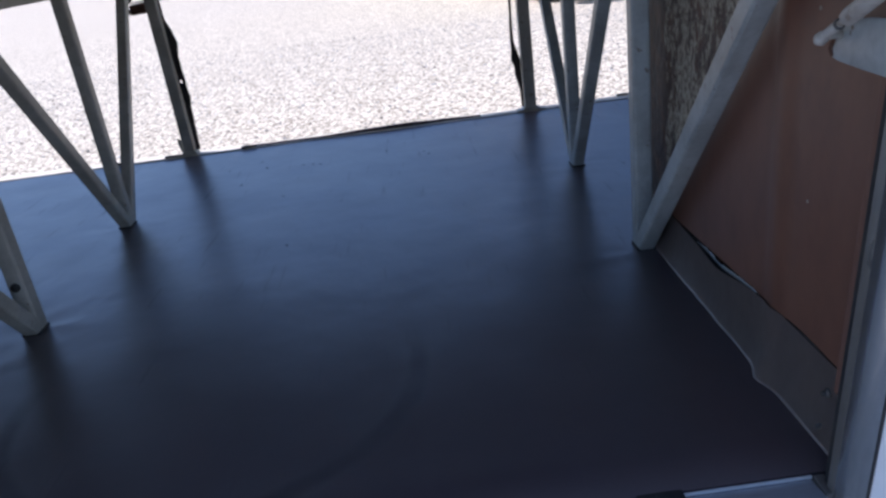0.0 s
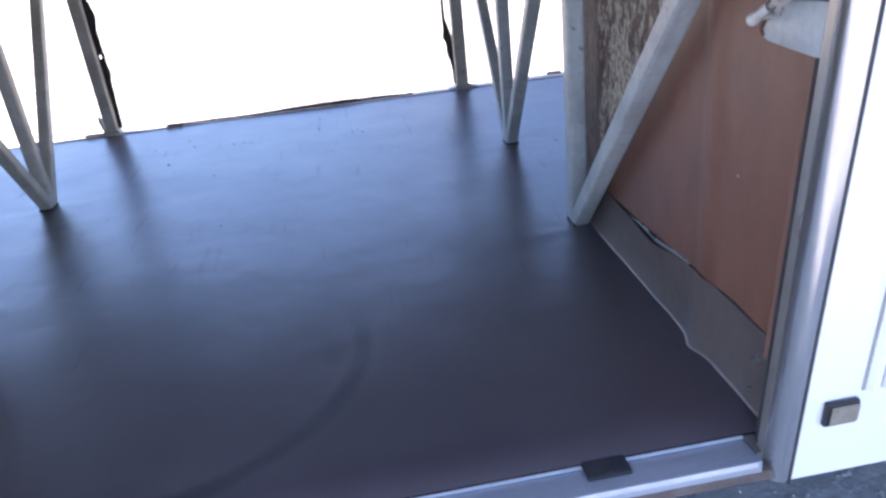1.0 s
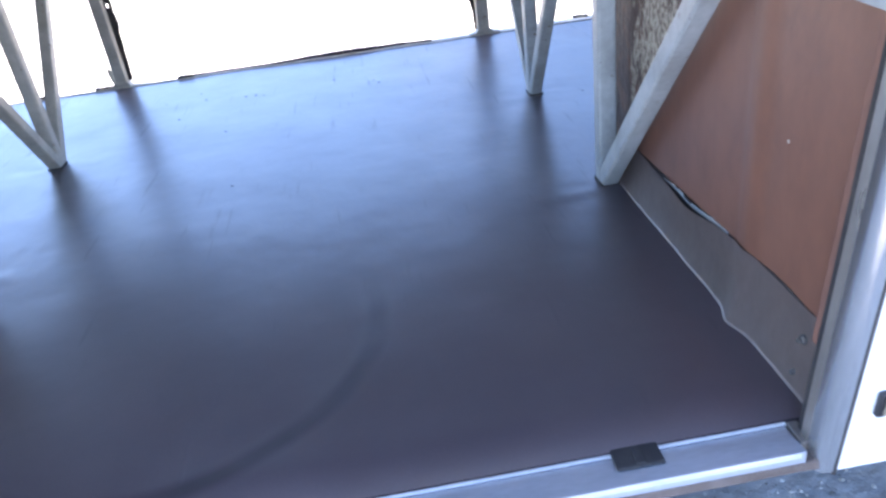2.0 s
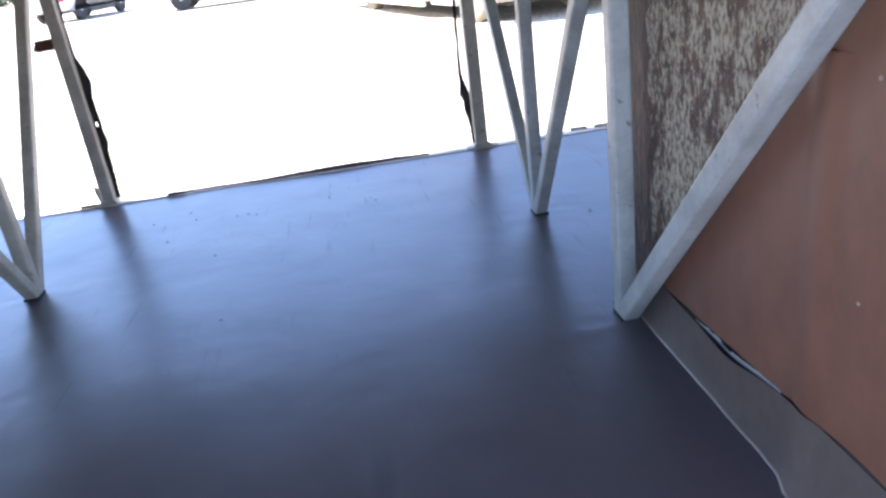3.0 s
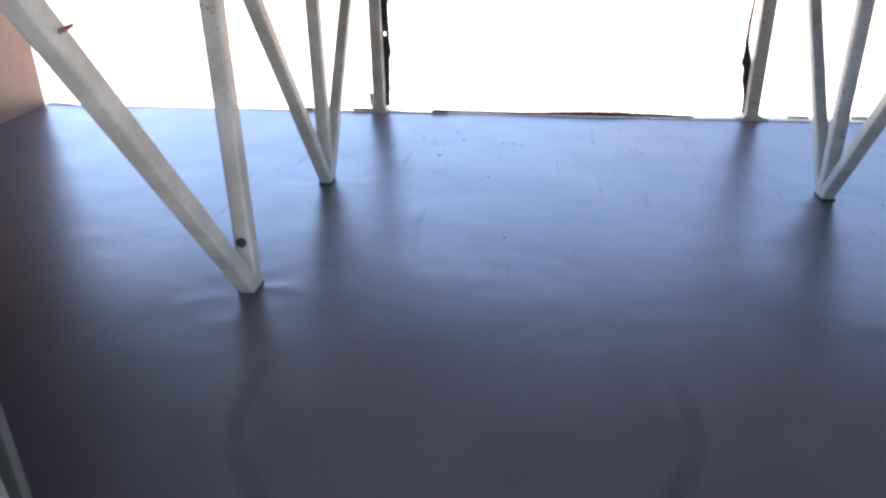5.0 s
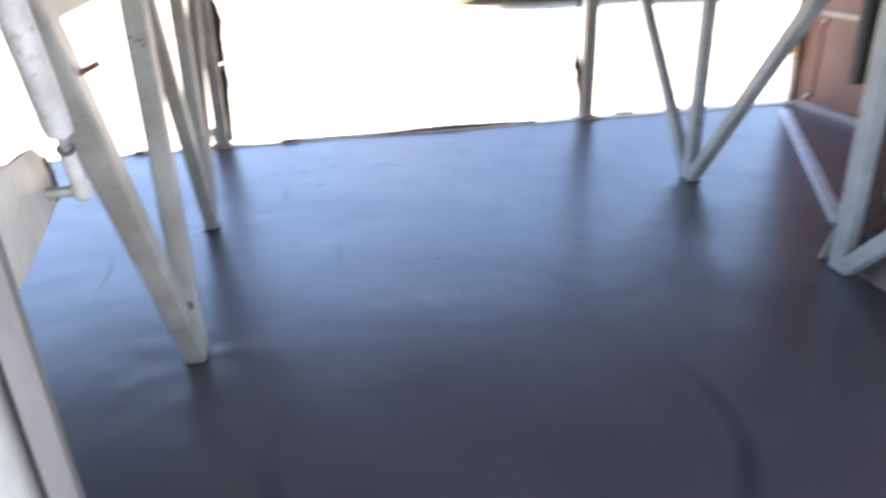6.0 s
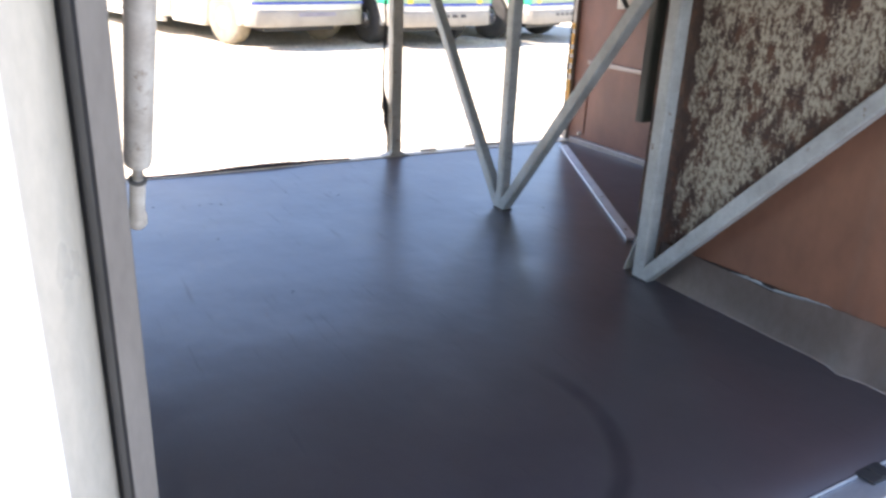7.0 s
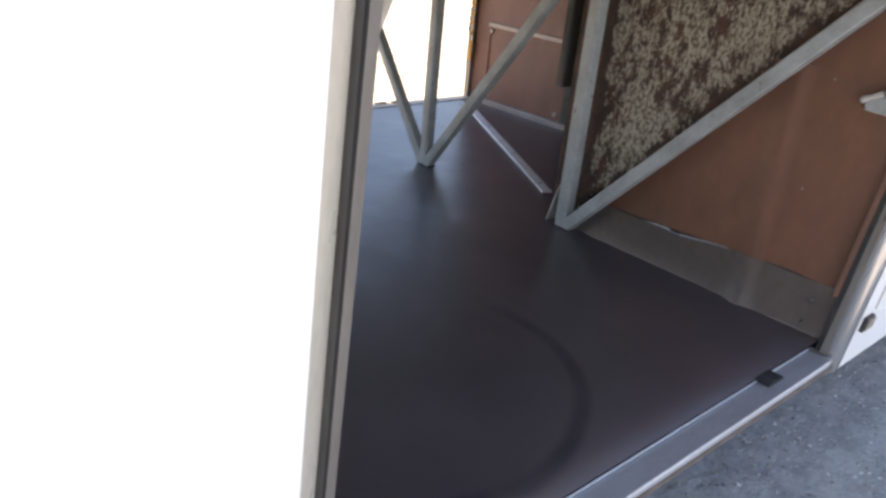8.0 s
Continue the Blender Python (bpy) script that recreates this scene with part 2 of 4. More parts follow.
V_LAMP = surface("van_headlamp", (0.55, 0.55, 0.55), (0.45, 0.45, 0.46), scale=20, rough=0.12, bump=0.02)


def vinyl():
    """Black vinyl flooring: satin sheen, slow waves, scratches and one round scuff left by a spare wheel."""
    m = surface("black_vinyl", (0.066, 0.054, 0.062), (0.083, 0.069, 0.078), scale=2.2, rough=0.33, spec=0.95, bump=0.0, grain=260,
                rough_swing=0.07)
    nt = m.node_tree
    n, k = nt.nodes, nt.links
    bsdf = n["Principled BSDF"]
    bsdf.inputs["IOR"].default_value = 1.55
    geo = n.new("ShaderNodeNewGeometry")
    sep = n.new("ShaderNodeSeparateXYZ")
    k.new(geo.outputs["Position"], sep.inputs[0])

    def calc(op, a, b=None):
        x = n.new("ShaderNodeMath")
        x.operation = op
        for i, v in enumerate((a, b)):
            if v is None:
                continue
            if isinstance(v, (int, float)):
                x.inputs[i].default_value = v
            else:
                k.new(v, x.inputs[i])
        return x.outputs[0]

    def noise_at(s, detail, stretch):
        mp = n.new("ShaderNodeMapping")
        mp.inputs["Scale"].default_value = stretch
        k.new(geo.outputs["Position"], mp.inputs["Vector"])
        t = n.new("ShaderNodeTexNoise")
        t.inputs["Scale"].default_value = s
        t.inputs["Detail"].default_value = detail
        k.new(mp.outputs[0], t.inputs["Vector"])
        return t.outputs["Fac"]

    dx = calc("SUBTRACT", sep.outputs["X"], 0.541)
    dy = calc("SUBTRACT", sep.outputs["Y"], 0.513)
    r = calc("SQRT", calc("ADD", calc("MULTIPLY", dx, dx), calc("MULTIPLY", dy, dy)))
    ring = calc("ABSOLUTE", calc("SUBTRACT", r, calc("ADD", 0.388, calc("MULTIPLY", noise_at(3.0, 1, (1, 1, 1)), 0.03))))
    mr = n.new("ShaderNodeMapRange")
    mr.interpolation_type = "SMOOTHSTEP"
    mr.inputs["From Min"].default_value = 0.004
    mr.inputs["From Max"].default_value = 0.030
    mr.inputs["To Min"].default_value = 1.0
    mr.inputs["To Max"].default_value = 0.0
    k.new(ring, mr.inputs["Value"])
    patchy = n.new("ShaderNodeMapRange")
    patchy.inputs["From Min"].default_value = 0.12
    patchy.inputs["From Max"].default_value = 0.58
    k.new(noise_at(5.0, 3, (1, 1, 1)), patchy.inputs["Value"])
    half = n.new("ShaderNodeMapRange")
    half.interpolation_type = "SMOOTHSTEP"
    half.inputs["From Min"].default_value = 0.36
    half.inputs["From Max"].default_value = 0.68
    half.inputs["To Min"].default_value = 1.0
    half.inputs["To Max"].default_value = 0.0
    k.new(sep.outputs["Y"], half.inputs["Value"])
    scuff = calc("MULTIPLY", calc("MULTIPLY", mr.outputs[0], patchy.outputs[0]), half.outputs[0])
    old = bsdf.inputs["Base Color"].links[0].from_socket
    mx = n.new("ShaderNodeMix")
    mx.data_type = "RGBA"
    k.new(calc("MULTIPLY", scuff, 0.50), mx.inputs["Factor"])
    k.new(old, mx.inputs["A"])
    mx.inputs["B"].default_value = (0.008, 0.008, 0.009, 1)
    k.new(mx.outputs["Result"], bsdf.inputs["Base Color"])
    def lines(turn, stretch, scale):
        mp = n.new("ShaderNodeMapping")
        mp.inputs["Rotation"].default_value = (0, 0, radians(turn))
        mp.inputs["Scale"].default_value = stretch
        k.new(geo.outputs["Position"], mp.inputs["Vector"])
        t = n.new("ShaderNodeTexNoise")
        t.inputs["Scale"].default_value = scale
        t.inputs["Detail"].default_value = 2
        k.new(mp.outputs[0], t.inputs["Vector"])
        r2 = n.new("ShaderNodeMapRange")
        r2.interpolation_type = "SMOOTHSTEP"
        r2.inputs["From Min"].default_value = 0.66
        r2.inputs["From Max"].default_value = 0.80
        k.new(t.outputs["Fac"], r2.inputs["Value"])
        return r2.outputs[0]

    scratch = calc("MAXIMUM", calc("MAXIMUM", lines(14, (30, 2.2, 1), 1.6), lines(-8, (26, 1.7, 1), 1.4)), lines(62, (30, 3.0, 1), 1.3))
    rough_old = bsdf.inputs["Roughness"].links[0].from_socket
    k.new(calc("ADD", rough_old, calc("ADD", calc("MULTIPLY", scuff, 0.15), calc("MULTIPLY", scratch, 0.15))), bsdf.inputs["Roughness"])
    k.new(calc("SUBTRACT", 0.95, calc("MULTIPLY", scuff, 0.50)), bsdf.inputs["Specular IOR Level"])
    b1 = n.new("ShaderNodeBump")
    b1.inputs["Strength"].default_value = 0.35
    b1.inputs["Distance"].default_value = 0.012
    k.new(noise_at(3.2, 3, (1, 1, 1)), b1.inputs["Height"])
    b2 = n.new("ShaderNodeBump")
    b2.inputs["Strength"].default_value = 0.18
    b2.inputs["Distance"].default_value = 0.003
    fold = calc("POWER", calc("SUBTRACT", 1.0, calc("ABSOLUTE", calc("SUBTRACT", calc("MULTIPLY", noise_at(5.5, 2, (1.3, 1.0, 1)), 2.0), 1.0))), 6.0)
    k.new(calc("ADD", noise_at(26, 4, (1.0, 0.5, 1)), calc("MULTIPLY", fold, 0.15)), b2.inputs["Height"])
    k.new(b1.outputs[0], b2.inputs["Normal"])
    b3 = n.new("ShaderNodeBump")
    b3.inputs["Strength"].default_value = 0.16
    b3.inputs["Distance"].default_value = 0.0006
    k.new(calc("SUBTRACT", noise_at(420, 2, (1, 1, 1)), calc("MULTIPLY", scratch, 2.0)), b3.inputs["Height"])
    k.new(b2.outputs[0], b3.inputs["Normal"])
    k.new(b3.outputs[0], bsdf.inputs["Normal"])
    return m


VINYL = vinyl()


def paving():
    """Worn grey asphalt beside the coach that gives way to pale gravel beyond it."""
    m = surface("worn_asphalt_and_gravel", (0.33, 0.322, 0.305), (0.46, 0.447, 0.42), scale=10, rough=0.9, bump=0.9, grain=55,
                fleck=(0.46, 0.44, 0.40), fleck_scale=45, fleck_edge=(0.58, 0.66), depth=0.012)
    nt = m.node_tree
    n, k = nt.nodes, nt.links
    bsdf = n["Principled BSDF"]
    geo = n.new("ShaderNodeNewGeometry")
    sep = n.new("ShaderNodeSeparateXYZ")
    k.new(geo.outputs["Position"], sep.inputs[0])

    def noisy(scale):
        t = n.new("ShaderNodeTexNoise")
        t.inputs["Scale"].default_value = scale
        t.inputs["Detail"].default_value = 6
        t.inputs["Roughness"].default_value = 0.7
        k.new(geo.outputs["Position"], t.inputs["Vector"])
        return t.outputs["Fac"]

    ramp = n.new("ShaderNodeValToRGB")
    ramp.color_ramp.elements[0].position, ramp.color_ramp.elements[0].color = 0.43, (0.25, 0.20, 0.14, 1)
    ramp.color_ramp.elements[1].position, ramp.color_ramp.elements[1].color = 0.56, (0.94, 0.83, 0.64, 1)
    k.new(noisy(34), ramp.inputs[0])
    wide = n.new("ShaderNodeMix")
    wide.data_type = "RGBA"
    wide.blend_type = "MULTIPLY"
    wide.inputs["Factor"].default_value = 0.15
    k.new(ramp.outputs[0], wide.inputs["A"])
    k.new(noisy(0.6), wide.inputs["B"])
    line = n.new("ShaderNodeMath")
    line.operation = "MULTIPLY_ADD"
    line.inputs[1].default_value = 1.6
    k.new(noisy(1.1), line.inputs[0])
    k.new(sep.outputs["Y"], line.inputs[2])
    edge = n.new("ShaderNodeMapRange")
    edge.interpolation_type = "SMOOTHSTEP"
    edge.inputs["From Min"].default_value = 2.6
    edge.inputs["From Max"].default_value = 3.4
    k.new(line.outputs[0], edge.inputs["Value"])
    mx = n.new("ShaderNodeMix")
    mx.data_type = "RGBA"
    k.new(edge.outputs[0], mx.inputs["Factor"])
    k.new(bsdf.inputs["Base Color"].links[0].from_socket, mx.inputs["A"])
    k.new(wide.outputs["Result"], mx.inputs["B"])
    k.new(mx.outputs["Result"], bsdf.inputs["Base Color"])
    return m


GROUND = paving()


def stone_mix():
    """Loose stones, each of its own grey."""
    m = surface("loose_stones", (0.5, 0.5, 0.5), rough=0.85, bump=0.3)
    n, k = m.node_tree.nodes, m.node_tree.links
    geo = n.new("ShaderNodeNewGeometry")
    ramp = n.new("ShaderNodeValToRGB")
    ramp.color_ramp.elements[0].color = (0.13, 0.125, 0.12, 1)
    ramp.color_ramp.elements[1].color = (0.70, 0.68, 0.64, 1)
    mid = ramp.color_ramp.elements.new(0.5)
    mid.color = (0.40, 0.375, 0.335, 1)
    k.new(geo.outputs["Random Per Island"], ramp.inputs[0])
    k.new(ramp.outputs[0], n["Principled BSDF"].inputs["Base Color"])
    return m


STONES = stone_mix()
CREAM = surface("cream_worn_paint", (0.80, 0.75, 0.63), (0.66, 0.60, 0.49), scale=12, rough=0.6, bump=0.2, fleck=(0.30, 0.22, 0.15), fleck_scale=30, fleck_edge=(0.68, 0.74))
GASKET = surface("aged_gasket", (0.055, 0.028, 0.022), (0.03, 0.022, 0.02), scale=25, rough=0.7, bump=0.2)
VINYL_EDGE = surface("dull_vinyl_edge", (0.040, 0.033, 0.039), (0.034, 0.028, 0.033), scale=8, rough=0.9, spec=0.1, bump=0.05)

# ---- building helpers ----
ORIGIN = {}


def thing(name, at=(0, 0, 0), label="", category="", group="", kind=""):
    ob = new(name)
    ob.empty_display_size = 0.05
    ob.location = at
    ORIGIN[ob] = Vector(at)
    return tagged(ob, label, category, group, kind)


def part(name, bm, material, parent=None, label="", smooth=False):
    """Links a bmesh, built in world metres, as one mesh object, under a thing or a part of it."""
    me = bpy.data.meshes.new(name)
    o = ORIGIN[parent] if parent else Vector((0, 0, 0))
    bmesh.ops.translate(bm, verts=bm.verts, vec=-o)
    bmesh.ops.recalc_face_normals(bm, faces=bm.faces)
    bm.to_mesh(me)
    bm.free()
    me.materials.append(material)
    if smooth:
        for p in me.polygons:
            p.use_smooth = True
        me.set_sharp_from_angle(angle=radians(40))
    ob = new(name, me)
    if parent:
        ob.parent = parent
    ORIGIN[ob] = o
    return tagged(ob, label)


def bevelled(bm, w, segments=2):
    if w:
        bmesh.ops.bevel(bm, geom=list(bm.edges), offset=w, segments=segments, affect="EDGES", profile=0.5)
    return bm


def box(x0, x1, y0, y1, z0, z1, bevel=0.0, bm=None):
    b = bmesh.new()
    bmesh.ops.create_cube(b, size=1.0)
    for v in b.verts:
        v.co = Vector(((x0 + x1) / 2 + v.co.x * (x1 - x0), (y0 + y1) / 2 + v.co.y * (y1 - y0), (z0 + z1) / 2 + v.co.z * (z1 - z0)))
    bevelled(b, bevel)
    return joined(b, bm)


def joined(b, bm):
    if bm is None:
        return b
    me = bpy.data.meshes.new("tmp")
    b.to_mesh(me)
    b.free()
    bm.from_mesh(me)
    bpy.data.meshes.remove(me)
    return bm


def bar(p, q, w, h, bevel=0.004, side=(1, 0, 0), bm=None):
    """A square bar from p to q: w wide along side, h across it."""
    p, q = Vector(p), Vector(q)
    d = (q - p).normalized()
    a = Vector(side)
    a = (a - a.dot(d) * d).normalized()
    c = d.cross(a)
    b = bmesh.new()
    vs = [[b.verts.new(e + a * (i * w / 2) + c * (j * h / 2)) for i, j in ((-1, -1), (1, -1), (1, 1), (-1, 1))] for e in (p, q)]
    for i in range(4):
        b.faces.new((vs[0][i], vs[0][(i + 1) % 4], vs[1][(i + 1) % 4], vs[1][i]))
    b.faces.new(vs[0][::-1])
    b.faces.new(vs[1])
    bevelled(b, bevel)
    return joined(b, bm)


def rod(p, q, r0, r1=None, n=20, bm=None):
    """A round bar from p to q."""
    p, q = Vector(p), Vector(q)
    b = bmesh.new()
    bmesh.ops.create_cone(b, cap_ends=True, segments=n, radius1=r0, radius2=r0 if r1 is None else r1, depth=(q - p).length)
    turn = (q - p).to_track_quat("Z", "Y").to_matrix().to_4x4()
    bmesh.ops.transform(b, matrix=Matrix.Translation((p + q) / 2) @ turn, verts=b.verts)
    return joined(b, bm)


def lathe(profile, p, axis, n=28, bm=None):
    """A turned form: (distance along axis, radius) pairs from point p."""
    p, axis = Vector(p), Vector(axis).normalized()
    u = axis.orthogonal().normalized()
    v = axis.cross(u)
    b = bmesh.new()
    rings = [[b.verts.new(p + axis * s + (u * math.cos(k * math.tau / n) + v * math.sin(k * math.tau / n)) * r) for k in range(n)]
             for s, r in profile]
    for r0, r1 in zip(rings, rings[1:]):
        for k in range(n):
            b.faces.new((r0[k], r0[(k + 1) % n], r1[(k + 1) % n], r1[k]))
    b.faces.new(rings[0][::-1])
    b.faces.new(rings[-1])
    return joined(b, bm)


def prism(outline, axis, lo, hi, bevel=0.0, bm=None):
    """An outline in the two other axes, drawn out along axis from lo to hi."""
    place = {"x": lambda a, b, c: (c, a, b), "y": lambda a, b, c: (a, c, b), "z": lambda a, b, c: (a, b, c)}[axis]
    b = bmesh.new()
    ends = [[b.verts.new(place(u, v, c)) for u, v in outline] for c in (lo, hi)]
    m = len(outline)
    for i in range(m):
        b.faces.new((ends[0][i], ends[0][(i + 1) % m], ends[1][(i + 1) % m], ends[1][i]))
    b.faces.new(ends[0][::-1])
    b.faces.new(ends[1])
    bmesh.ops.recalc_face_normals(b, faces=b.faces)
    bevelled(b, bevel)
    return joined(b, bm)


LEAN = -0.078


def leaned(bm):
    """The coach's near side leans outwards with height."""
    for v in bm.verts:
        v.co.y += LEAN * v.co.z
    return bm


def skewed(bm):
    """The far side of the bay runs a little askew to the near one."""
    for v in bm.verts:
        v.co.y += SKEW * v.co.x * max(0.0, v.co.y) / FAR
    return bm


# ---- setting ----
GZ = -0.48
FAR = 2.463
SKEW = -0.024
XL, XR = -1.52, 2.47
TOP = 0.98

b = bmesh.new()
bmesh.ops.create_grid(b, x_segments=2, y_segments=2, size=400)
bmesh.ops.translate(b, verts=b.verts, vec=(0, 0, GZ))
tagged(part("ground", b, GROUND), "pale worn gravel and asphalt parking lot", "ground", kind="structure")


def stones(count, x0, x1, y0, y1, small, big, seed):
    """Loose stones strewn on the lot, as eight-sided lumps."""
    rng = np.random.default_rng(seed)
    unit = np.array([(1, 0, 0), (-1, 0, 0), (0, 1, 0), (0, -1, 0), (0, 0, 1), (0, 0, -1)], float)
    tri = np.array([(0, 2, 4), (2, 1, 4), (1, 3, 4), (3, 0, 4), (2, 0, 5), (1, 2, 5), (3, 1, 5), (0, 3, 5)])
    c = np.column_stack((rng.uniform(x0, x1, count), rng.uniform(y0, y1, count), np.zeros(count)))
    s = small * (big / small) ** (rng.random(count) ** 2.6)
    sc = s[:, None] * rng.uniform(0.6, 1.3, (count, 3)) * (1, 1, 0.6)
    a = rng.uniform(0, math.tau, count)
    pts = unit[None] * sc[:, None] + rng.normal(0, 0.12, (count, 6, 3)) * s[:, None, None]
    x = pts[..., 0] * np.cos(a)[:, None] - pts[..., 1] * np.sin(a)[:, None]
    y = pts[..., 0] * np.sin(a)[:, None] + pts[..., 1] * np.cos(a)[:, None]
    z = pts[..., 2] + GZ + s[:, None] * 0.12
    v = np.stack((x + c[:, :1], y + c[:, 1:2], z), -1).reshape(-1, 3)
    f = (tri[None] + 6 * np.arange(count)[:, None, None]).reshape(-1, 3)
    me = bpy.data.meshes.new("gravel")
    me.from_pydata(v.tolist(), [], f.tolist())
    me.materials.append(STONES)
    return tagged(new("gravel", me), "loose pale stones strewn over the parking lot", "gravel", kind="stuff")


stones(26000, 0.2, 3.4, -1.3, 0.75, 0.0012, 0.008, 3)
stones(500, 0.2, 3.4, -1.3, 0.75, 0.003, 0.009, 6)
stones(22000, -9.0, 9.0, 3.6, 10.0, 0.005, 0.018, 4)

# bay floor: vinyl sheet with slow waves, over a slab
b = bmesh.new()
bmesh.ops.create_grid(b, x_segments=150, y_segments=200, size=0.5)
for v in b.verts:
    x, y = XL + (v.co.x + 0.5) * (XR - XL), 0.058 + (v.co.y + 0.5) * (FAR - 0.03 - 0.058)
    z = 0.0022 * noise.noise((x * 2.1, y * 1.3, 0.0)) + 0.0010 * noise.noise((x * 6, y * 3.1, 4.0))
    for px in (0.0, 1.498):
        for py in (0.88, 1.601):
            d = math.hypot(x - px, y - py)
            z += 0.0011 * math.exp(-((d - 0.10) / 0.08) ** 2) * math.sin(5 * math.atan2(y - py, x - px) + 14 * d + px) * (0.4 + noise.noise((x * 9, y * 9, 3.0)))
        v.co = (x, y + SKEW * x * y / FAR, z if y > 0.14 else z * (y - 0.058) / 0.082 - 0.019 * (1 - (y - 0.058) / 0.082) ** 2)
floor = tagged(part("floor", b, VINYL, smooth=True), "black satin vinyl bay floor with scuffs and scratches", "floor", kind="structure")
part("slab", skewed(prism([(0.0577, -0.0187), (0.062, -0.0187), (0.074, -0.026), (FAR - 0.03, -0.026), (FAR - 0.03, -0.06), (0.0577, -0.06)], "x", XL, XR)), VINYL_EDGE, floor, "black folded floor edge")

# near sill: shallow aluminium channel with bright lips, rusty skirt beneath
sill = thing("sill", (0.75, 0.04, -0.05), "grey aluminium door sill with bright worn lips", "sill", kind="structure")
part("channel", prism([(-0.005, -0.019), (0.052, -0.026), (0.052, -0.040), (-0.005, -0.040)], "x", 0.03, 1.500), SILL, sill)
part("inner_lip", box(0.03, 1.502, 0.0530, 0.0570, -0.026, -0.0205, 0.001), LIP, sill, "bright inner lip")
part("outer_lip", box(0.03, 1.492, -0.0085, -0.0050, -0.027, -0.0175, 0.001), LIP, sill, "bright outer lip")
part("corner_plate", prism([(1.5025, 0.014), (1.5035, 0.057), (1.5200, 0.057), (1.5200, 0.014)], "z", -0.038, -0.0215, 0.002), JAMBTAN, sill, "dirty corner plate")
part("skirt", box(0.0, 1.54, -0.006, 0.03, -0.058, -0.0405, 0.003), RAIL, sill, "brown-grey rail under the sill")

# far sill with a pale worn rim
far_sill = thing("far_sill", (0.1, FAR, -0.02), "pale worn metal sill along the far opening", "sill", kind="structure")
part("rim", skewed(box(XL, XR, FAR - 0.032, FAR + 0.036, -0.03, 0.004, 0.002)), CREAM, far_sill)
part("skirt", skewed(box(XL, XR, FAR - 0.03, FAR + 0.01, -0.14, -0.032)), DARK, far_sill)

b = box(XL - 0.04, XR + 0.5, 0.03, FAR + 0.02, TOP, TOP + 0.05)
tagged(part("ceiling", b, INNER), "dull grey bay ceiling under the coach deck", "ceiling", kind="structure")
# Unseen header, added to lower the far opening and dim the floor's reflection.
tagged(part("wall_header_far", skewed(box(XL, XR + 0.03, FAR + 0.005, FAR + 0.038, 0.825, TOP - 0.004)), INNER), "added unseen grey header that trims light through the far opening", "wall", kind="structure")
# Unseen slab, added to cut the light reflected on the left floor.
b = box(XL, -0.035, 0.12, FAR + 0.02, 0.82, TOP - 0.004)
tagged(part("ceiling_left", b, DARK), "added unseen dark slab that dims the left of the floor", "ceiling", kind="structure")
b = box(XL - 0.04, XL, 0.05, FAR - 0.005, -0.05, TOP)
tagged(part("wall_west", b, PLY), "brown plywood end wall of the bay", "wall", kind="structure")
CL, CR, CTOP = -4.6, 4.6, 2.9
YN = LEAN * TOP
roof = [(YN - 0.014, TOP + 0.055), (FAR + 0.04, TOP + 0.055), (FAR + 0.04, CTOP - 0.25), (FAR - 0.10, CTOP - 0.04), (FAR - 0.6, CTOP),
        (0.55, CTOP), (0.05, CTOP - 0.04), (YN - 0.014, CTOP - 0.25)]
tagged(part("coach_body", prism(roof, "x", CL, CR, 0.02), WHITE), "plain white upper body of the coach above the bay", "coach", kind="structure")
for name, x0, x1 in (("wall_end_front", CL, CL + 0.04), ("wall_end_rear", CR - 0.04, CR)):
    tagged(part(name, box(x0, x1, 0.05, FAR - 0.04, -0.08, TOP + 0.05), WHITE), "plain white end of the coach body", "wall", kind="structure")
for name, x0, x1 in (("wall_far_left", CL, XL - 0.045), ("wall_far_right", 2.505, CR)):
    tagged(part(name, skewed(box(x0, x1, FAR + 0.0, FAR + 0.035, -0.10, TOP + 0.05)), WHITE), "plain white lower side of the coach", "wall", kind="structure")

# outer skin of the near side, closed doors beside the opening and panel above
tagged(part("wall_outer_left", leaned(box(-4.6, -0.012, -0.014, 0.022, -0.085, TOP)), WHITE),
       "glossy white coach side panel", "wall", kind="structure")
tagged(part("wall_outer_right", leaned(box(1.5455, 4.6, -0.014, 0.022, -0.064, TOP, 0.003)), WHITE),
       "glossy white coach side panel with a vent", "wall", kind="structure")
tagged(part("wall_inner_left", box(XL, -0.02, 0.10, 0.115, -0.05, TOP), INNER), "dull inside of a closed bay door", "wall", kind="structure")

# far doors stand open overhead, unseen; the left one is overlong to block sun
for i, (x0, x1) in enumerate(((-3.2, -0.003), (0.003, 1.49), (1.494, 2.60))):
    b = bar(((x0 + x1) / 2, FAR + 0.04, TOP + 0.03), ((x0 + x1) / 2, FAR + 0.50, TOP + 0.66), x1 - x0, 0.03)
    tagged(part("door_%d" % (i + 1), b, WHITE), "white coach bay door raised open overhead", "door", kind="structure")

b = bar((0.78, LEAN - 0.03, TOP + 0.05), (0.78, LEAN - 0.82, TOP + 0.34), 1.46, 0.03)
tagged(part("door_4", b, WHITE), "white coach bay door raised open overhead", "door", kind="structure")

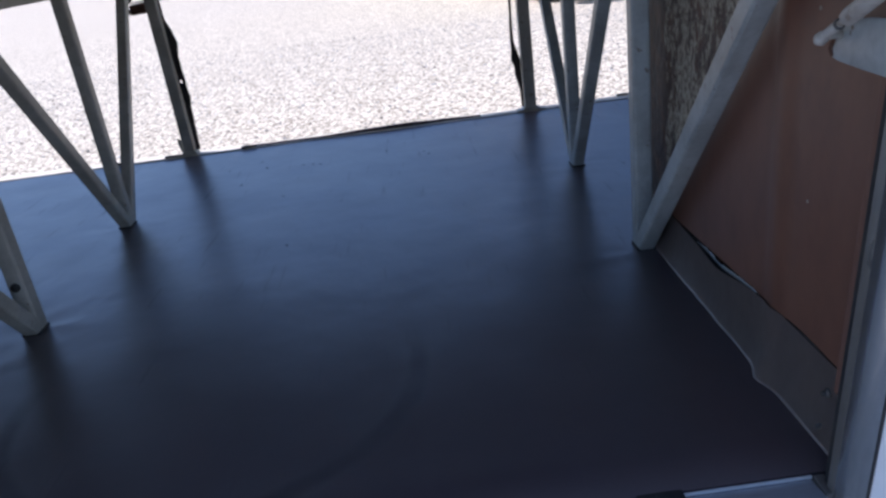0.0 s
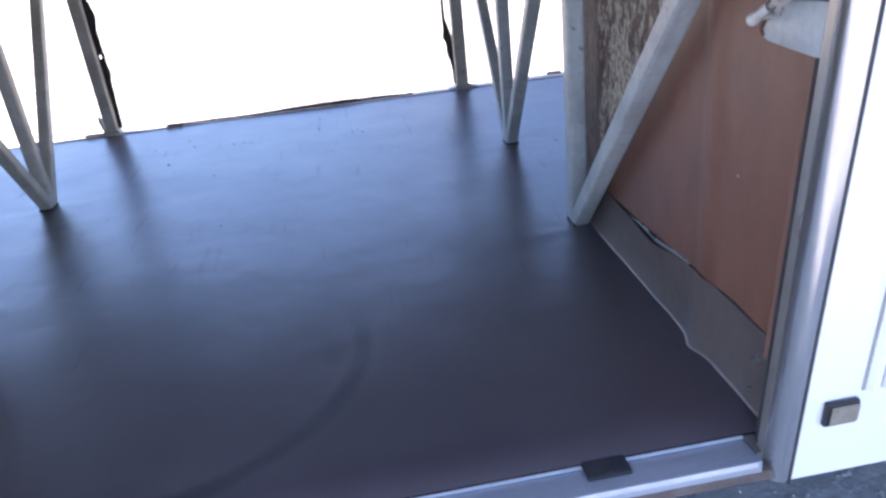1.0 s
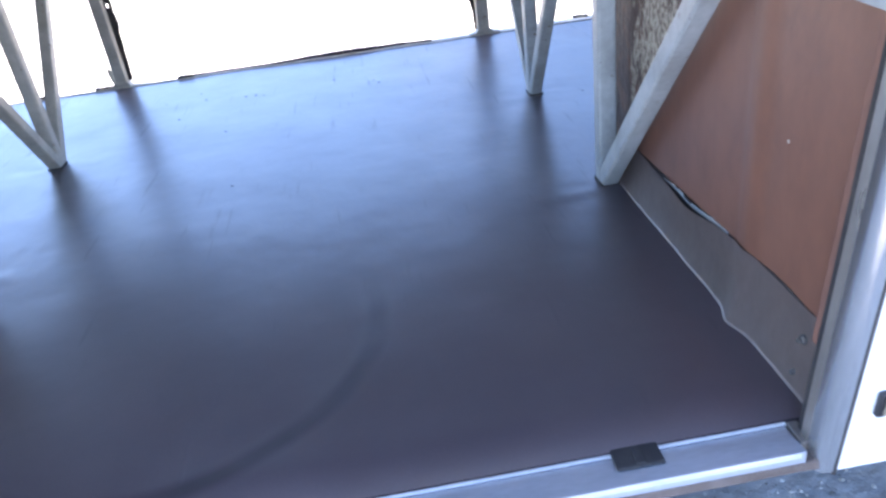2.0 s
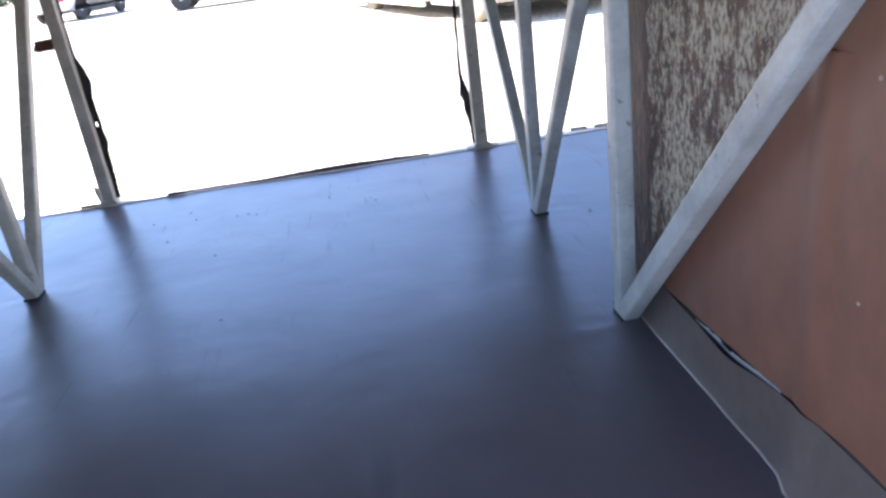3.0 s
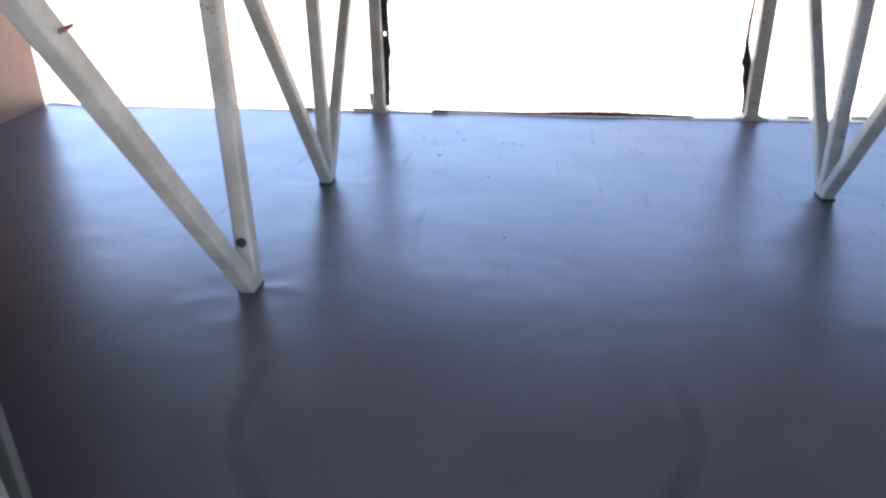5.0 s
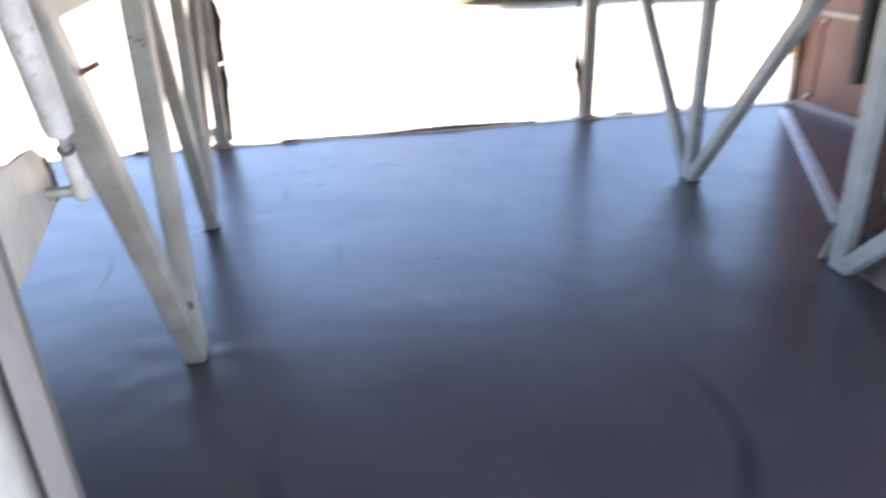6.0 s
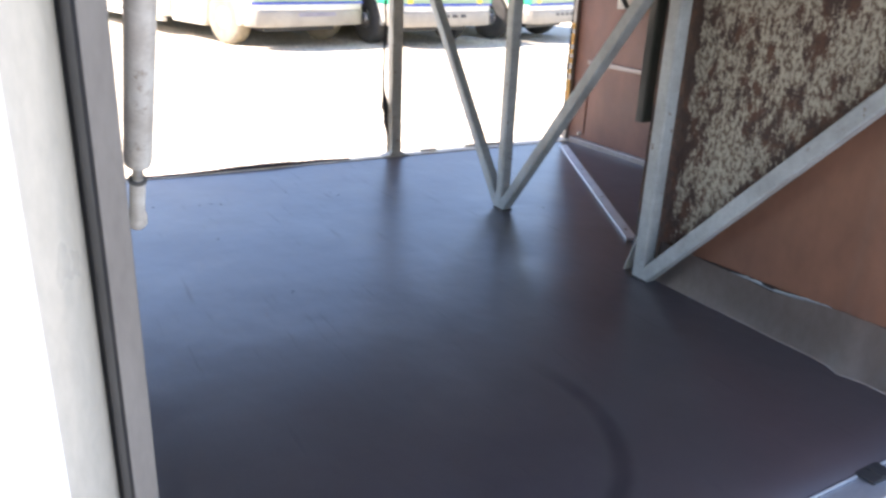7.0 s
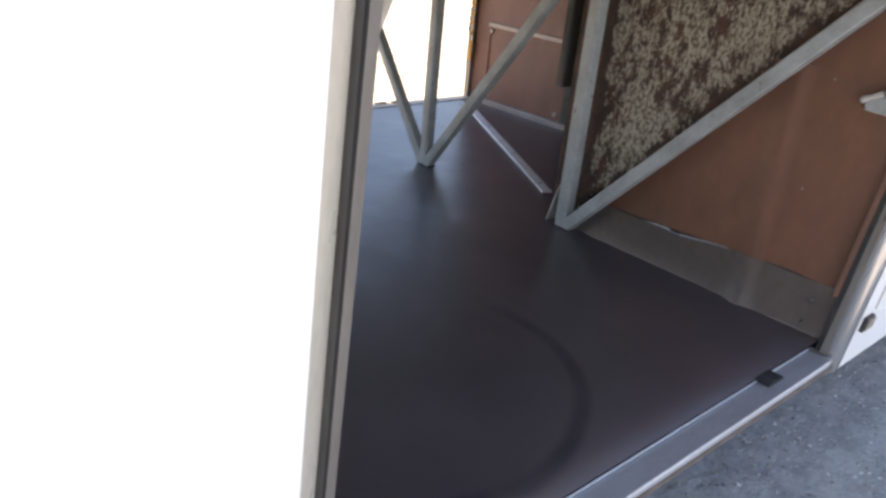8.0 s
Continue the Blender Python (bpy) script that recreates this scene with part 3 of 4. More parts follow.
# right-hand alcove behind the peeling sheet: partition and brown back wall
tagged(part("wall_partition", box(1.58, XR, 0.90, 0.93, -0.02, TOP), BROWN), "dark brown partition behind the frame", "wall", kind="structure")
wall_e = tagged(part("wall_east", skewed(box(XR, XR + 0.03, 0.93, FAR, -0.03, TOP)), BROWN), "brown painted plywood wall with trim", "wall", kind="structure")
part("base_trim", skewed(bar((XR - 0.012, 0.95, 0.012), (XR - 0.012, FAR - 0.04, 0.012), 0.026, 0.03, 0.004)), GALV, wall_e, "grey floor trim")
part("panel_trim", skewed(box(XR - 0.008, XR, 1.785, 2.36, 0.388, 0.408, 0.002)), GALV, wall_e, "grey metal trim strip")
part("panel_edge", skewed(box(XR - 0.006, XR, 2.342, 2.356, 0.05, 0.386, 0.002)), BROWN, wall_e)
part("panel_edge", skewed(box(XR - 0.010, XR, 1.755, 1.795, 0.0, 0.75, 0.002)), DARKPLATE, wall_e)
for y, z in ((2.333, 0.368), (2.374, 0.046), (1.835, 0.055), (1.822, 0.365)):
    part("bolt", skewed(lathe([(0, 0.011), (0.004, 0.011), (0.006, 0.008), (0.011, 0.008), (0.012, 0.006)], (XR, y, z), (-1, 0, 0), 12)), STEEL, wall_e, "bright bolt head")

plate = thing("hanging_panel", (1.70, 1.045, TOP), "dark grey-green panel hanging behind the frame post", "panel")
part("panel", box(1.578, 1.86, 1.030, 1.058, 0.415, TOP - 0.004, 0.003), DARKPLATE, plate)
part("edge_strip", box(1.5745, 1.5775, 1.032, 1.058, 0.415, TOP - 0.004, 0.001), GROOVE, plate, "dark grey edging")
lab = thing("paper_label", (XR, 2.12, 0.7), "torn off-white paper label on the brown wall", "label")
part("sheet", skewed(prism([(2.055, 0.662), (2.20, 0.652), (2.205, 0.76), (2.05, 0.77)], "x", XR - 0.004, XR - 0.0005)), PAPER, lab)

cable = bpy.data.curves.new("cable", "CURVE")
cable.dimensions = "3D"
cable.bevel_depth = 0.011
sp = cable.splines.new("BEZIER")
sp.bezier_points.add(3)
for pt, co in zip(sp.bezier_points, ((XR - 0.03, 2.20, 0.98), (XR - 0.05, 2.08, 0.72), (XR - 0.05, 1.99, 0.66), (XR - 0.03, 1.93, 0.98))):
    pt.co = co
    pt.handle_left_type = pt.handle_right_type = "AUTO"
cable.materials.append(RUBBER)
tagged(new("cable", cable), "black cable loop hanging before the brown wall", "cable")

# aluminium strip laid on the floor
strip = thing("floor_strip", (2.03, 1.77, 0), "scratched bright aluminium strip lying on the floor", "metal strip")
d = Vector((2.340 - 1.701, 2.277 - 1.130, 0)).normalized()
part("strip", bar(Vector((1.701, 1.130, 0.006)), Vector((2.340, 2.277, 0.006)), 0.038, 0.009, 0.002, side=(d.y, -d.x, 0)), ALU_STRIP, strip)
for s in (0.08, 0.45, 0.85, 1.25):
    p = Vector((1.701, 1.130, 0.0105)) + d * s
    part("screw", lathe([(0, 0.006), (0.0015, 0.006), (0.003, 0.003)], p, (0, 0, 1), 10), STEEL, strip, "small screw head")
stub = thing("bent_flap", (1.53, 0.97, 0), "bent grey sheet flap behind the frame post", "flap")
part("flap", prism([(1.506, 0.0), (1.60, 0.0), (1.60, 0.112), (1.552, 0.112)], "y", 0.955, 0.96), V_GREY, stub)

# ---- trusses ----


def truss(x, yb, xa, ya, near_slope, paint, label):
    """Post and diagonal at the near row (xa, ya), a fan of three members at the middle row."""
    t = thing("frame_truss", (x, 1.2, 0), label, "frame", "trusses across the bay")
    h = TOP - 0.01
    part("post", bar((xa, ya, 0.002), (xa, ya, h), 0.041, 0.041, 0.005), paint, t)
    part("diagonal", bar((xa, ya - 0.012, 0.006), (xa, ya - 0.012 - near_slope * h, h), 0.039, 0.039, 0.005), paint, t)
    part("post", bar((x, yb, 0.002), (x, yb, h), 0.038, 0.038, 0.005), paint, t)
    part("diagonal", bar((x, yb - 0.01, 0.006), (x, yb - 0.01 - 0.755 * h, h), 0.036, 0.036, 0.005), paint, t)
    part("diagonal", bar((x, yb + 0.01, 0.006), (x, yb + 0.01 + 0.765 * h, h), 0.036, 0.036, 0.005), paint, t)
    for px, y in ((xa, ya), (x, yb)):
        part("foot", box(px - 0.022, px + 0.022, y - 0.034, y + 0.022, -0.002, 0.006, 0.002), DARK, t, "dark dirty foot plate")
    part("top_rail", bar((x, 0.06, h + 0.002), (x, FAR - 0.04, h + 0.002), 0.04, 0.016, 0.003), paint, t)
    return t


left = truss(-0.001, 1.602, 0.006, 0.887, 0.79, FRAME, "beige-grey painted square-tube chassis truss standing on the floor")
right = truss(1.503, 1.588, 1.509, 0.886, 0.915, FRAME_COOL, "blue-grey painted square-tube chassis truss beside the panelling")
part("cross_member", bar((0.0, 0.30, 0.738), (0.0, 1.588, 0.738), 0.026, 0.026, 0.003), FRAME, left)
part("bolt", lathe([(0, 0.011), (0.006, 0.011), (0.009, 0.006)], (0.006, 0.8665, 0.125), (0, -1, 0), 12), DARK, left, "dark bolt head")
part("pin", rod((0.015, 0.344, 0.668), (0.046, 0.348, 0.681), 0.0036, 0.003, 10), RUSTY, left, "short rusty pin")

# ---- panelling of the right-hand side ----
ply = thing("plywood_panel", (1.56, 0.4, 0.14), "red-brown painted plywood panel beside the door opening", "panel")
part("board", prism([(0.79, 0.112), (0.56, 0.120), (0.34, 0.130), (0.038, 0.130), (-0.025, 0.90), (0.105, 0.90), (0.62, 0.305)], "x", 1.5455, 1.5525, 0.001), PLY, ply)
for y, z in ((0.20, 0.35), (0.20, 0.62)):
    part("nail", lathe([(0, 0.003), (0.001, 0.0028), (0.0015, 0.001)], (1.5455, y, z), (-1, 0, 0), 10), TAN, ply, "pale nail head")
ridge = [(1.5457 - 0.0055 * math.exp(-((y - 0.283) / 0.026) ** 2) - 0.0008 * math.exp(-((y - 0.305) / 0.008) ** 2), y) for y in [0.225 + 0.125 * i / 24 for i in range(25)]]
part("ridge", prism(ridge + [(1.5468, 0.35), (1.5468, 0.225)], "z", 0.136, 0.64), PLY, ply, "bulging vertical seam", smooth=True)
rusty = thing("rusty_sheet", (1.556, 0.5, 0.1), "peeling rust-stained sheet metal behind the frame", "metal sheet")
b = bmesh.new()
bmesh.ops.create_grid(b, x_segments=30, y_segments=36, size=0.5)
for v in b.verts:
    y, z = 0.08 + (v.co.x + 0.5) * 0.90, 0.05 + (v.co.y + 0.5) * (TOP - 0.065)
    v.co = (1.5565 + 0.003 * noise.noise((y * 5, z * 5, 2.0)), y, z)
bmesh.ops.solidify(b, geom=list(b.faces), thickness=0.004)
part("sheet", b, RUST, rusty, smooth=True)

kick = thing("kick_plate", (1.54, 0.45, 0), "dented grey galvanised kick plate along the floor", "kick plate")
b = bmesh.new()
NY, NZ = 60, 8


def kick_top(y):
    return 0.134 - 0.022 * min(1.0, max(0.0, (y - 0.31) / 0.18)) + 0.003 * noise.noise((y * 8, 5, 0))


grid = []
for j in range(NZ + 1):
    row = []
    for i in range(NY + 1):
        y = 0.044 + (0.862 - 0.044) * i / NY
        f = j / NZ
        top = kick_top(y)
        bow = 0.011 * math.exp(-((y - 0.50) / 0.13) ** 2) * f ** 2 + 0.005 * math.exp(-((y - 0.283) / 0.022) ** 2)
        foot = -0.010 * math.exp(-((y - 0.275) / 0.035) ** 2) * (1 - f) ** 2 - 0.010 * (1 - f) ** 3
        row.append(b.verts.new((1.5425 - bow + foot + 0.0015 * noise.noise((y * 14, f * 3, 1.0)), y, 0.002 + f * top)))
    grid.append(row)
for j in range(NZ):
    for i in range(NY):
        b.faces.new((grid[j][i], grid[j][i + 1], grid[j + 1][i + 1], grid[j + 1][i]))
bmesh.ops.solidify(b, geom=list(b.faces), thickness=0.002)
part("sheet", b, GALV, kick, smooth=True)
for y, z in ((0.098, 0.088), (0.104, 0.026)):
    part("rivet", lathe([(0, 0.0075), (0.003, 0.0075), (0.005, 0.004), (0.010, 0.004), (0.011, 0.002)], (1.5415, y, z), (-1, 0, 0), 12), GROOVE, kick, "dark protruding bolt end")
b = bmesh.new()
prev = None
for i in range(41):
    y = 0.345 + 0.275 * i / 40
    w = 0.0035 * min(1.0, 5.0 * i / 40, 4.0 * (1 - i / 40)) + 0.0022 * noise.noise((y * 60, 0, 0)) + 0.0008
    z = kick_top(y) + 0.0004
    if 0.49 < y < 0.525:
        w = 0.0008
    ring = [b.verts.new(c) for c in ((1.5436, y, z - 0.002), (1.5436, y, z + w), (1.5450, y, z + w + 0.001), (1.5450, y, z - 0.002))]
    if prev:
        for q in range(4):
            b.faces.new((prev[q], prev[(q + 1) % 4], ring[(q + 1) % 4], ring[q]))
    prev = ring
part("torn_edge", b, FRAME_COOL, kick, "pale torn edge above the gap")
# Solid dark strips on the board stand in for shade in the gaps.
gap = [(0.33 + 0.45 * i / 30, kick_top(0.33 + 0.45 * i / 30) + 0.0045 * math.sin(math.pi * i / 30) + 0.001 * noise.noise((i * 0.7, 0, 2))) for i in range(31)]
part("open_gap", prism([(0.33, 0.07)] + gap + [(0.78, 0.07)], "x", 1.5440, 1.5453), DARK, kick, "dark strip standing in for shade in the gap above the plate")
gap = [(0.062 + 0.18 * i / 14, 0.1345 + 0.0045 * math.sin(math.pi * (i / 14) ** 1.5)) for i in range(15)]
part("thin_gap", prism([(0.062, 0.12)] + gap + [(0.242, 0.12)], "x", 1.5436, 1.545), DARK, kick, "dark strip standing in for shade in the gap above the plate")
b = bmesh.new()
prev = None
for i in range(61):
    y = 0.056 + (0.862 - 0.056) * i / 60
    x = 1.5425 - 0.005 * math.exp(-((y - 0.283) / 0.022) ** 2) - 0.010 * math.exp(-((y - 0.275) / 0.035) ** 2) - 0.010 + 0.0015 * noise.noise((y * 14, 0, 1.0))
    ring = [b.verts.new(c) for c in ((x, y, 0.0005), (x - 0.002, y, 0.0005), (x - 0.0016, y, 0.0018), (x, y, 0.003))]
    if prev:
        for q in range(4):
            b.faces.new((prev[q], prev[(q + 1) % 4], ring[(q + 1) % 4], ring[q]))
    prev = ring
part("bottom_bead", b, GALV, kick, "pale bead along the bottom edge", smooth=True)
# Dark block put in as the shade behind the plate.
part("lining", box(1.5605, 1.58, 0.08, 0.88, 0.0, 0.2), DARK, kick, "dark block standing in for shade behind the plate")

# ---- door jambs of the near opening ----


def upright(x0, x1, y0, y1, bev=0.002, z0=-0.05):
    return leaned(box(x0, x1, y0, y1, z0, TOP, bev))


def quarter(x_out, x_in, y_out, y_in):
    """Outline of a trim that rounds inwards from the skin to the opening."""
    pts = [(x_out + (x_in - x_out) * math.sin(a), y_in + (y_out - y_in) * math.cos(a)) for a in [math.pi / 2 * k / 12 for k in range(13)]]
    return pts + [(x_out, y_in)]


jr = thing("jamb_right", (1.5220, 0.03, -0.05), "weathered door jamb with rubber seal and rounded silver trim", "door jamb", kind="structure")
part("lip", upright(1.5175, 1.5452, 0.0435, 0.0580, 0.002, 0.128), JAMB, jr, "brown painted lip")
part("inner_seal", upright(1.5142, 1.5452, 0.0310, 0.0430), RUBBER, jr, "dark rubber seal")
part("strip", upright(1.5116, 1.5452, 0.0125, 0.0305, 0.0015), JAMBMETAL, jr, "dull tan metal strip")
face = [(1.5398, -0.0150), (1.5340, -0.0147), (1.5275, -0.0132), (1.5215, -0.0100), (1.5168, -0.0055), (1.5138, 0.0000), (1.5118, 0.0070), (1.5112, 0.0122), (1.5398, 0.0122)]
part("trim", leaned(prism(face, "z", -0.064, TOP)), ALU, jr, "rounded silver metal trim", smooth=True)
part("edge_seal", upright(1.5402, 1.5452, -0.0160, 0.02, 0.001, -0.07), RUBBER, jr, "thin black weatherstrip")

jl = thing("jamb_left", (0.04, 0.03, -0.05), "weathered door jamb with black seal and rounded silver trim", "door jamb", kind="structure")
part("return", upright(0.012, 0.040, 0.0205, 0.034), JAMBTAN, jl, "painted inner return")
part("strip", leaned(prism([(0.0288, 0.001), (0.0462, 0.008), (0.0462, 0.020), (0.0288, 0.020)], "z", -0.05, TOP, 0.0012)), JAMBTAN, jl, "tan painted metal strip")
part("seal", leaned(prism([(0.0270, 0.0035), (0.0286, 0.0005), (0.0286, 0.03), (0.0270, 0.03)], "z", -0.05, TOP)), RUBBER, jl, "black rubber seal")
part("channel", leaned(prism([(0.0224, 0.0125), (0.0268, 0.0040), (0.0268, 0.03), (0.0224, 0.03)], "z", -0.05, TOP)), GROOVE, jl, "dark grey weatherstrip channel")
part("seal", leaned(prism([(0.0202, 0.0165), (0.0222, 0.0120), (0.0222, 0.03), (0.0202, 0.03)], "z", -0.05, TOP)), RUBBER, jl, "black rubber seal")
part("trim", leaned(prism(quarter(-0.012, 0.0200, -0.014, 0.016), "z", -0.07, TOP)), TRIMGREY, jl, "rounded silver metal trim", smooth=True)

# ---- gas struts and brackets ----


def strut(x, end_y, end_z, way):
    d = Vector(way).normalized()
    e = Vector((x, end_y, end_z))
    s = thing("gas_strut", e, "grey gas strut with a ball end on its bracket", "gas strut", "gas struts of the bay door")
    part("ball_end", lathe([(-0.009, 0.003), (-0.007, 0.0062), (-0.003, 0.0080), (0.004, 0.0078), (0.008, 0.0060), (0.036, 0.0060), (0.041, 0.0064), (0.044, 0.004)], e, d, 20), STRUT, s, smooth=True)
    part("piston_rod", rod(e + d * 0.040, e + d * 0.062, 0.0038, 0.0038, 14), STEEL, s, "bright piston rod", smooth=True)
    part("collar", lathe([(0, 0.0060), (0.0012, 0.0070), (0.0028, 0.0068), (0.0034, 0.0042)], e + d * 0.0405, d, 16), GROOVE, s, "dark collar", smooth=True)
    part("cylinder", lathe([(0, 0.005), (0.002, 0.0095), (0.008, 0.0102), (0.36, 0.0102)], e + d * 0.058, d, 24), STRUT, s, smooth=True)
    return s


strut(0.068, 0.086, 0.628, (0.02, -0.470, 0.9))
strut(1.497, 0.106, 0.599, (0.0, -0.87, 0.49))


def bracket(x0, x1, outline, rim, pin_x, pin_z, paint):
    """A strut's bracket plate between x0 and x1, its outline and rusty rim given in y and z."""
    k = thing("strut_bracket", ((x0 + x1) / 2, 0.03, 0.6), "pale painted bracket plate with a rusty edge on the door jamb", "bracket", "strut brackets")
    part("plate", prism(outline, "x", x0, x1, 0.0012), paint, k, smooth=True)
    part("rust_edge", prism(rim, "x", x0 - 0.0006, x1 + 0.0006), RUSTY, k, "rust-stained edge")
    part("pin", rod((x0, 0.090, pin_z), (pin_x, 0.090, pin_z), 0.0045, n=12), STEEL, k, "pivot pin")


bracket(0.0375, 0.0413, [(-0.036, 0.674), (0.0, 0.673), (0.037, 0.667), (0.062, 0.666), (0.087, 0.663), (0.109, 0.651), (0.120, 0.634), (0.123, 0.620),
                         (0.115, 0.611), (0.099, 0.607), (0.056, 0.601), (0.0, 0.594), (-0.036, 0.594)],
        [(0.110, 0.651), (0.121, 0.634), (0.124, 0.620), (0.116, 0.611), (0.109, 0.613), (0.112, 0.634), (0.102, 0.649)], 0.066, 0.626, FRAME)
bracket(1.513, 1.517, [(-0.036, 0.633), (0.0, 0.631), (0.040, 0.628), (0.065, 0.624), (0.090, 0.613), (0.108, 0.598), (0.116, 0.584), (0.109, 0.575),
                       (0.096, 0.572), (0.050, 0.570), (0.0, 0.569), (-0.036, 0.570)],
        [(0.109, 0.598), (0.117, 0.584), (0.110, 0.575), (0.104, 0.577), (0.108, 0.585), (0.101, 0.598)], 1.499, 0.604, FRAME_COOL)

# ---- small things of the near side ----
bump = thing("rubber_stop", (1.285, 0.035, -0.0235), "small black rubber stop block on the sill", "rubber stop")
part("block", box(1.243, 1.312, 0.022, 0.062, -0.0235, -0.0165, 0.003), RUBBER, bump)
part("ridge", box(1.271, 1.285, 0.026, 0.057, -0.0168, -0.0145, 0.001), RUBBER, bump)

refl = thing("marker_reflector", (1.613, -0.018, 0.04), "small clouded marker reflector in a black housing", "reflector")
part("housing", leaned(box(1.574, 1.624, -0.024, -0.0135, 0.042, 0.084, 0.003)), V_DARK, refl, "black plastic housing")
part("lens", leaned(box(1.580, 1.622, -0.0275, -0.0245, 0.048, 0.079, 0.0012)), LENS, refl, "clouded lens")

vent = thing("vent_grille", (1.8, -0.018, 0.3), "white vertical-slat vent grille in the coach side", "vent")
# Grey backing puts the shade between the white slats into its colour.
part("backing", leaned(box(1.628, 2.14, -0.0165, -0.0145, 0.094, 0.66)), V_GREY, vent, "grey vent backing, coloured for the shade between slats")
for i in range(20):
    x = 1.632 + 0.0255 * i
    part("slat", leaned(prism([(x, -0.0165), (x + 0.015, -0.0165), (x + 0.013, -0.027), (x + 0.004, -0.027)], "z", 0.095, 0.65)), WHITE, vent)

# ---- far posts with torn seals ----


def ragged(x, side, shape, seed, holes=()):
    """A torn flap of black rubber along a post: (height, width, gap to the post) from bottom to top, with torn holes."""
    rng = random.Random(seed)
    b = bmesh.new()
    n, m = 60, 4
    zs = [s[0] for s in shape]
    rows = []
    for i in range(n + 1):
        z = zs[0] + (zs[-1] - zs[0]) * i / n
        w = float(np.interp(z, zs, [s[1] for s in shape])) * (0.95 + 0.22 * noise.noise((z * 18, seed, 0))) + rng.uniform(0, 0.0015)
        g = float(np.interp(z, zs, [s[2] for s in shape])) * (1 + 0.3 * noise.noise((z * 9, 0, seed)))
        y = FAR + 0.004 + 0.012 * noise.noise((z * 6, 0, seed))
        rows.append([b.verts.new((x + side * (g + w * k / m), y - 0.006 * k / m, z)) for k in range(m + 1)])
    for a, c in zip(rows, rows[1:]):
        for k in range(m):
            z = a[k].co.z
            if any(lo < z < hi and k in cols for lo, hi, cols in holes):
                continue
            b.faces.new((a[k], a[k + 1], c[k + 1], c[k]))
    bmesh.ops.solidify(b, geom=list(b.faces), thickness=0.004)
    return b


def far_post(x, w, side, seed, shape, holes, flare):
    p = thing("door_post", (x, FAR, 0), "dirty grey steel post at the far opening", "post", "far door posts")
    part("tube", skewed(box(x - w / 2, x + w / 2, FAR - 0.025, FAR + 0.022, 0.004, TOP, 0.004)), FRAME, p)
    lo, hi = x - flare[0], x + flare[1]
    foot = [(lo, 0.004), (hi, 0.004), (hi, 0.006), (x + w * 0.72, 0.010), (x + w * 0.54, 0.022), (x - w * 0.54, 0.022), (x - w * 0.72, 0.010), (lo, 0.006)]
    part("foot", skewed(prism(foot, "y", FAR - 0.032, FAR + 0.02)), FRAME, p, "flared foot")
    part("torn_seal", skewed(ragged(x + side * w * 0.52, side, shape, seed, holes)), RUBBER, p, "torn black rubber seal")
    if side > 0:
        chip = [(x - w / 2 - 0.012, 0.085), (x - w / 2 - 0.015, 0.060), (x - w / 2 - 0.007, 0.022), (x - w / 2 + 0.003, 0.018), (x - w / 2 + 0.003, 0.075)]
        part("paint_chip", skewed(prism(chip, "y", FAR - 0.030, FAR - 0.026)), CREAM, p, "pale curled paint chip")
    return p


pl = far_post(-0.003, 0.046, 1, 5, ((0.02, 0.018, 0), (0.10, 0.024, 0), (0.25, 0.032, 0), (0.42, 0.032, 0), (0.48, 0.042, 0), (0.52, 0.026, 0), (0.58, 0.010, 0), (0.93, 0.009, 0)),
              ((0.305, 0.322, (1,)),), (0.056, 0.034))
far_post(1.490, 0.050, -1, 8, ((0.02, 0.010, 0), (0.10, 0.014, 0), (0.16, 0.028, 0), (0.22, 0.042, 0), (0.25, 0.026, 0.008), (0.30, 0.016, 0.022), (0.42, 0.011, 0.020), (0.60, 0.014, 0.014), (0.93, 0.010, 0.016)),
              (), (0.062, 0.064))
part("clamp", bar((-0.025, FAR - 0.005, 0.625), (-0.090, FAR - 0.005, 0.622), 0.034, 0.04, 0.006, side=(0, 1, 0)), RUSTY, pl, "dark clamp")
part("clamp_bolt", lathe([(0, 0.012), (0.008, 0.012), (0.012, 0.007)], (-0.090, FAR - 0.005, 0.615), (-1, 0, 0), 12), STEEL, pl, "bolt end")

corner = thing("corner_post", (2.45, FAR, 0), "corner post with amber-flecked torn weatherstrip", "post")
part("tube", skewed(box(2.452, 2.50, FAR + 0.0, FAR + 0.03, 0.0, TOP, 0.003)), TAN, corner)
part("weatherstrip", skewed(ragged(2.437, -1, ((0.02, 0.010, 0), (0.10, 0.012, 0), (0.40, 0.018, 0), (0.60, 0.013, 0), (0.95, 0.015, 0)), 12)), RUBBER, corner, "torn black weatherstrip")
for i, (z, h) in enumerate(((0.20, 0.10), (0.33, 0.022), (0.38, 0.026), (0.425, 0.022), (0.47, 0.05), (0.54, 0.03))):
    part("amber_tab", skewed(box(2.4375 - 0.002 * (i % 2), 2.4515, FAR + 0.002, FAR + 0.006, z, z + h, 0.0015)), AMBER, corner, "amber plastic tab")
hook = thing("door_hook", (2.49, FAR - 0.03, 0.6), "dark steel hook on the corner post", "hook")
part("hook", skewed(rod((2.47, FAR - 0.02, 0.80), (2.49, FAR - 0.035, 0.63), 0.012, 0.010, 12)), RUSTY, hook)
part("knob", lathe([(0, 0.006), (0.006, 0.015), (0.02, 0.016), (0.028, 0.008)], (2.49, FAR - 0.09, 0.632), (0.2, -0.2, -1), 14), STEEL, hook, "bright round knob", smooth=True)

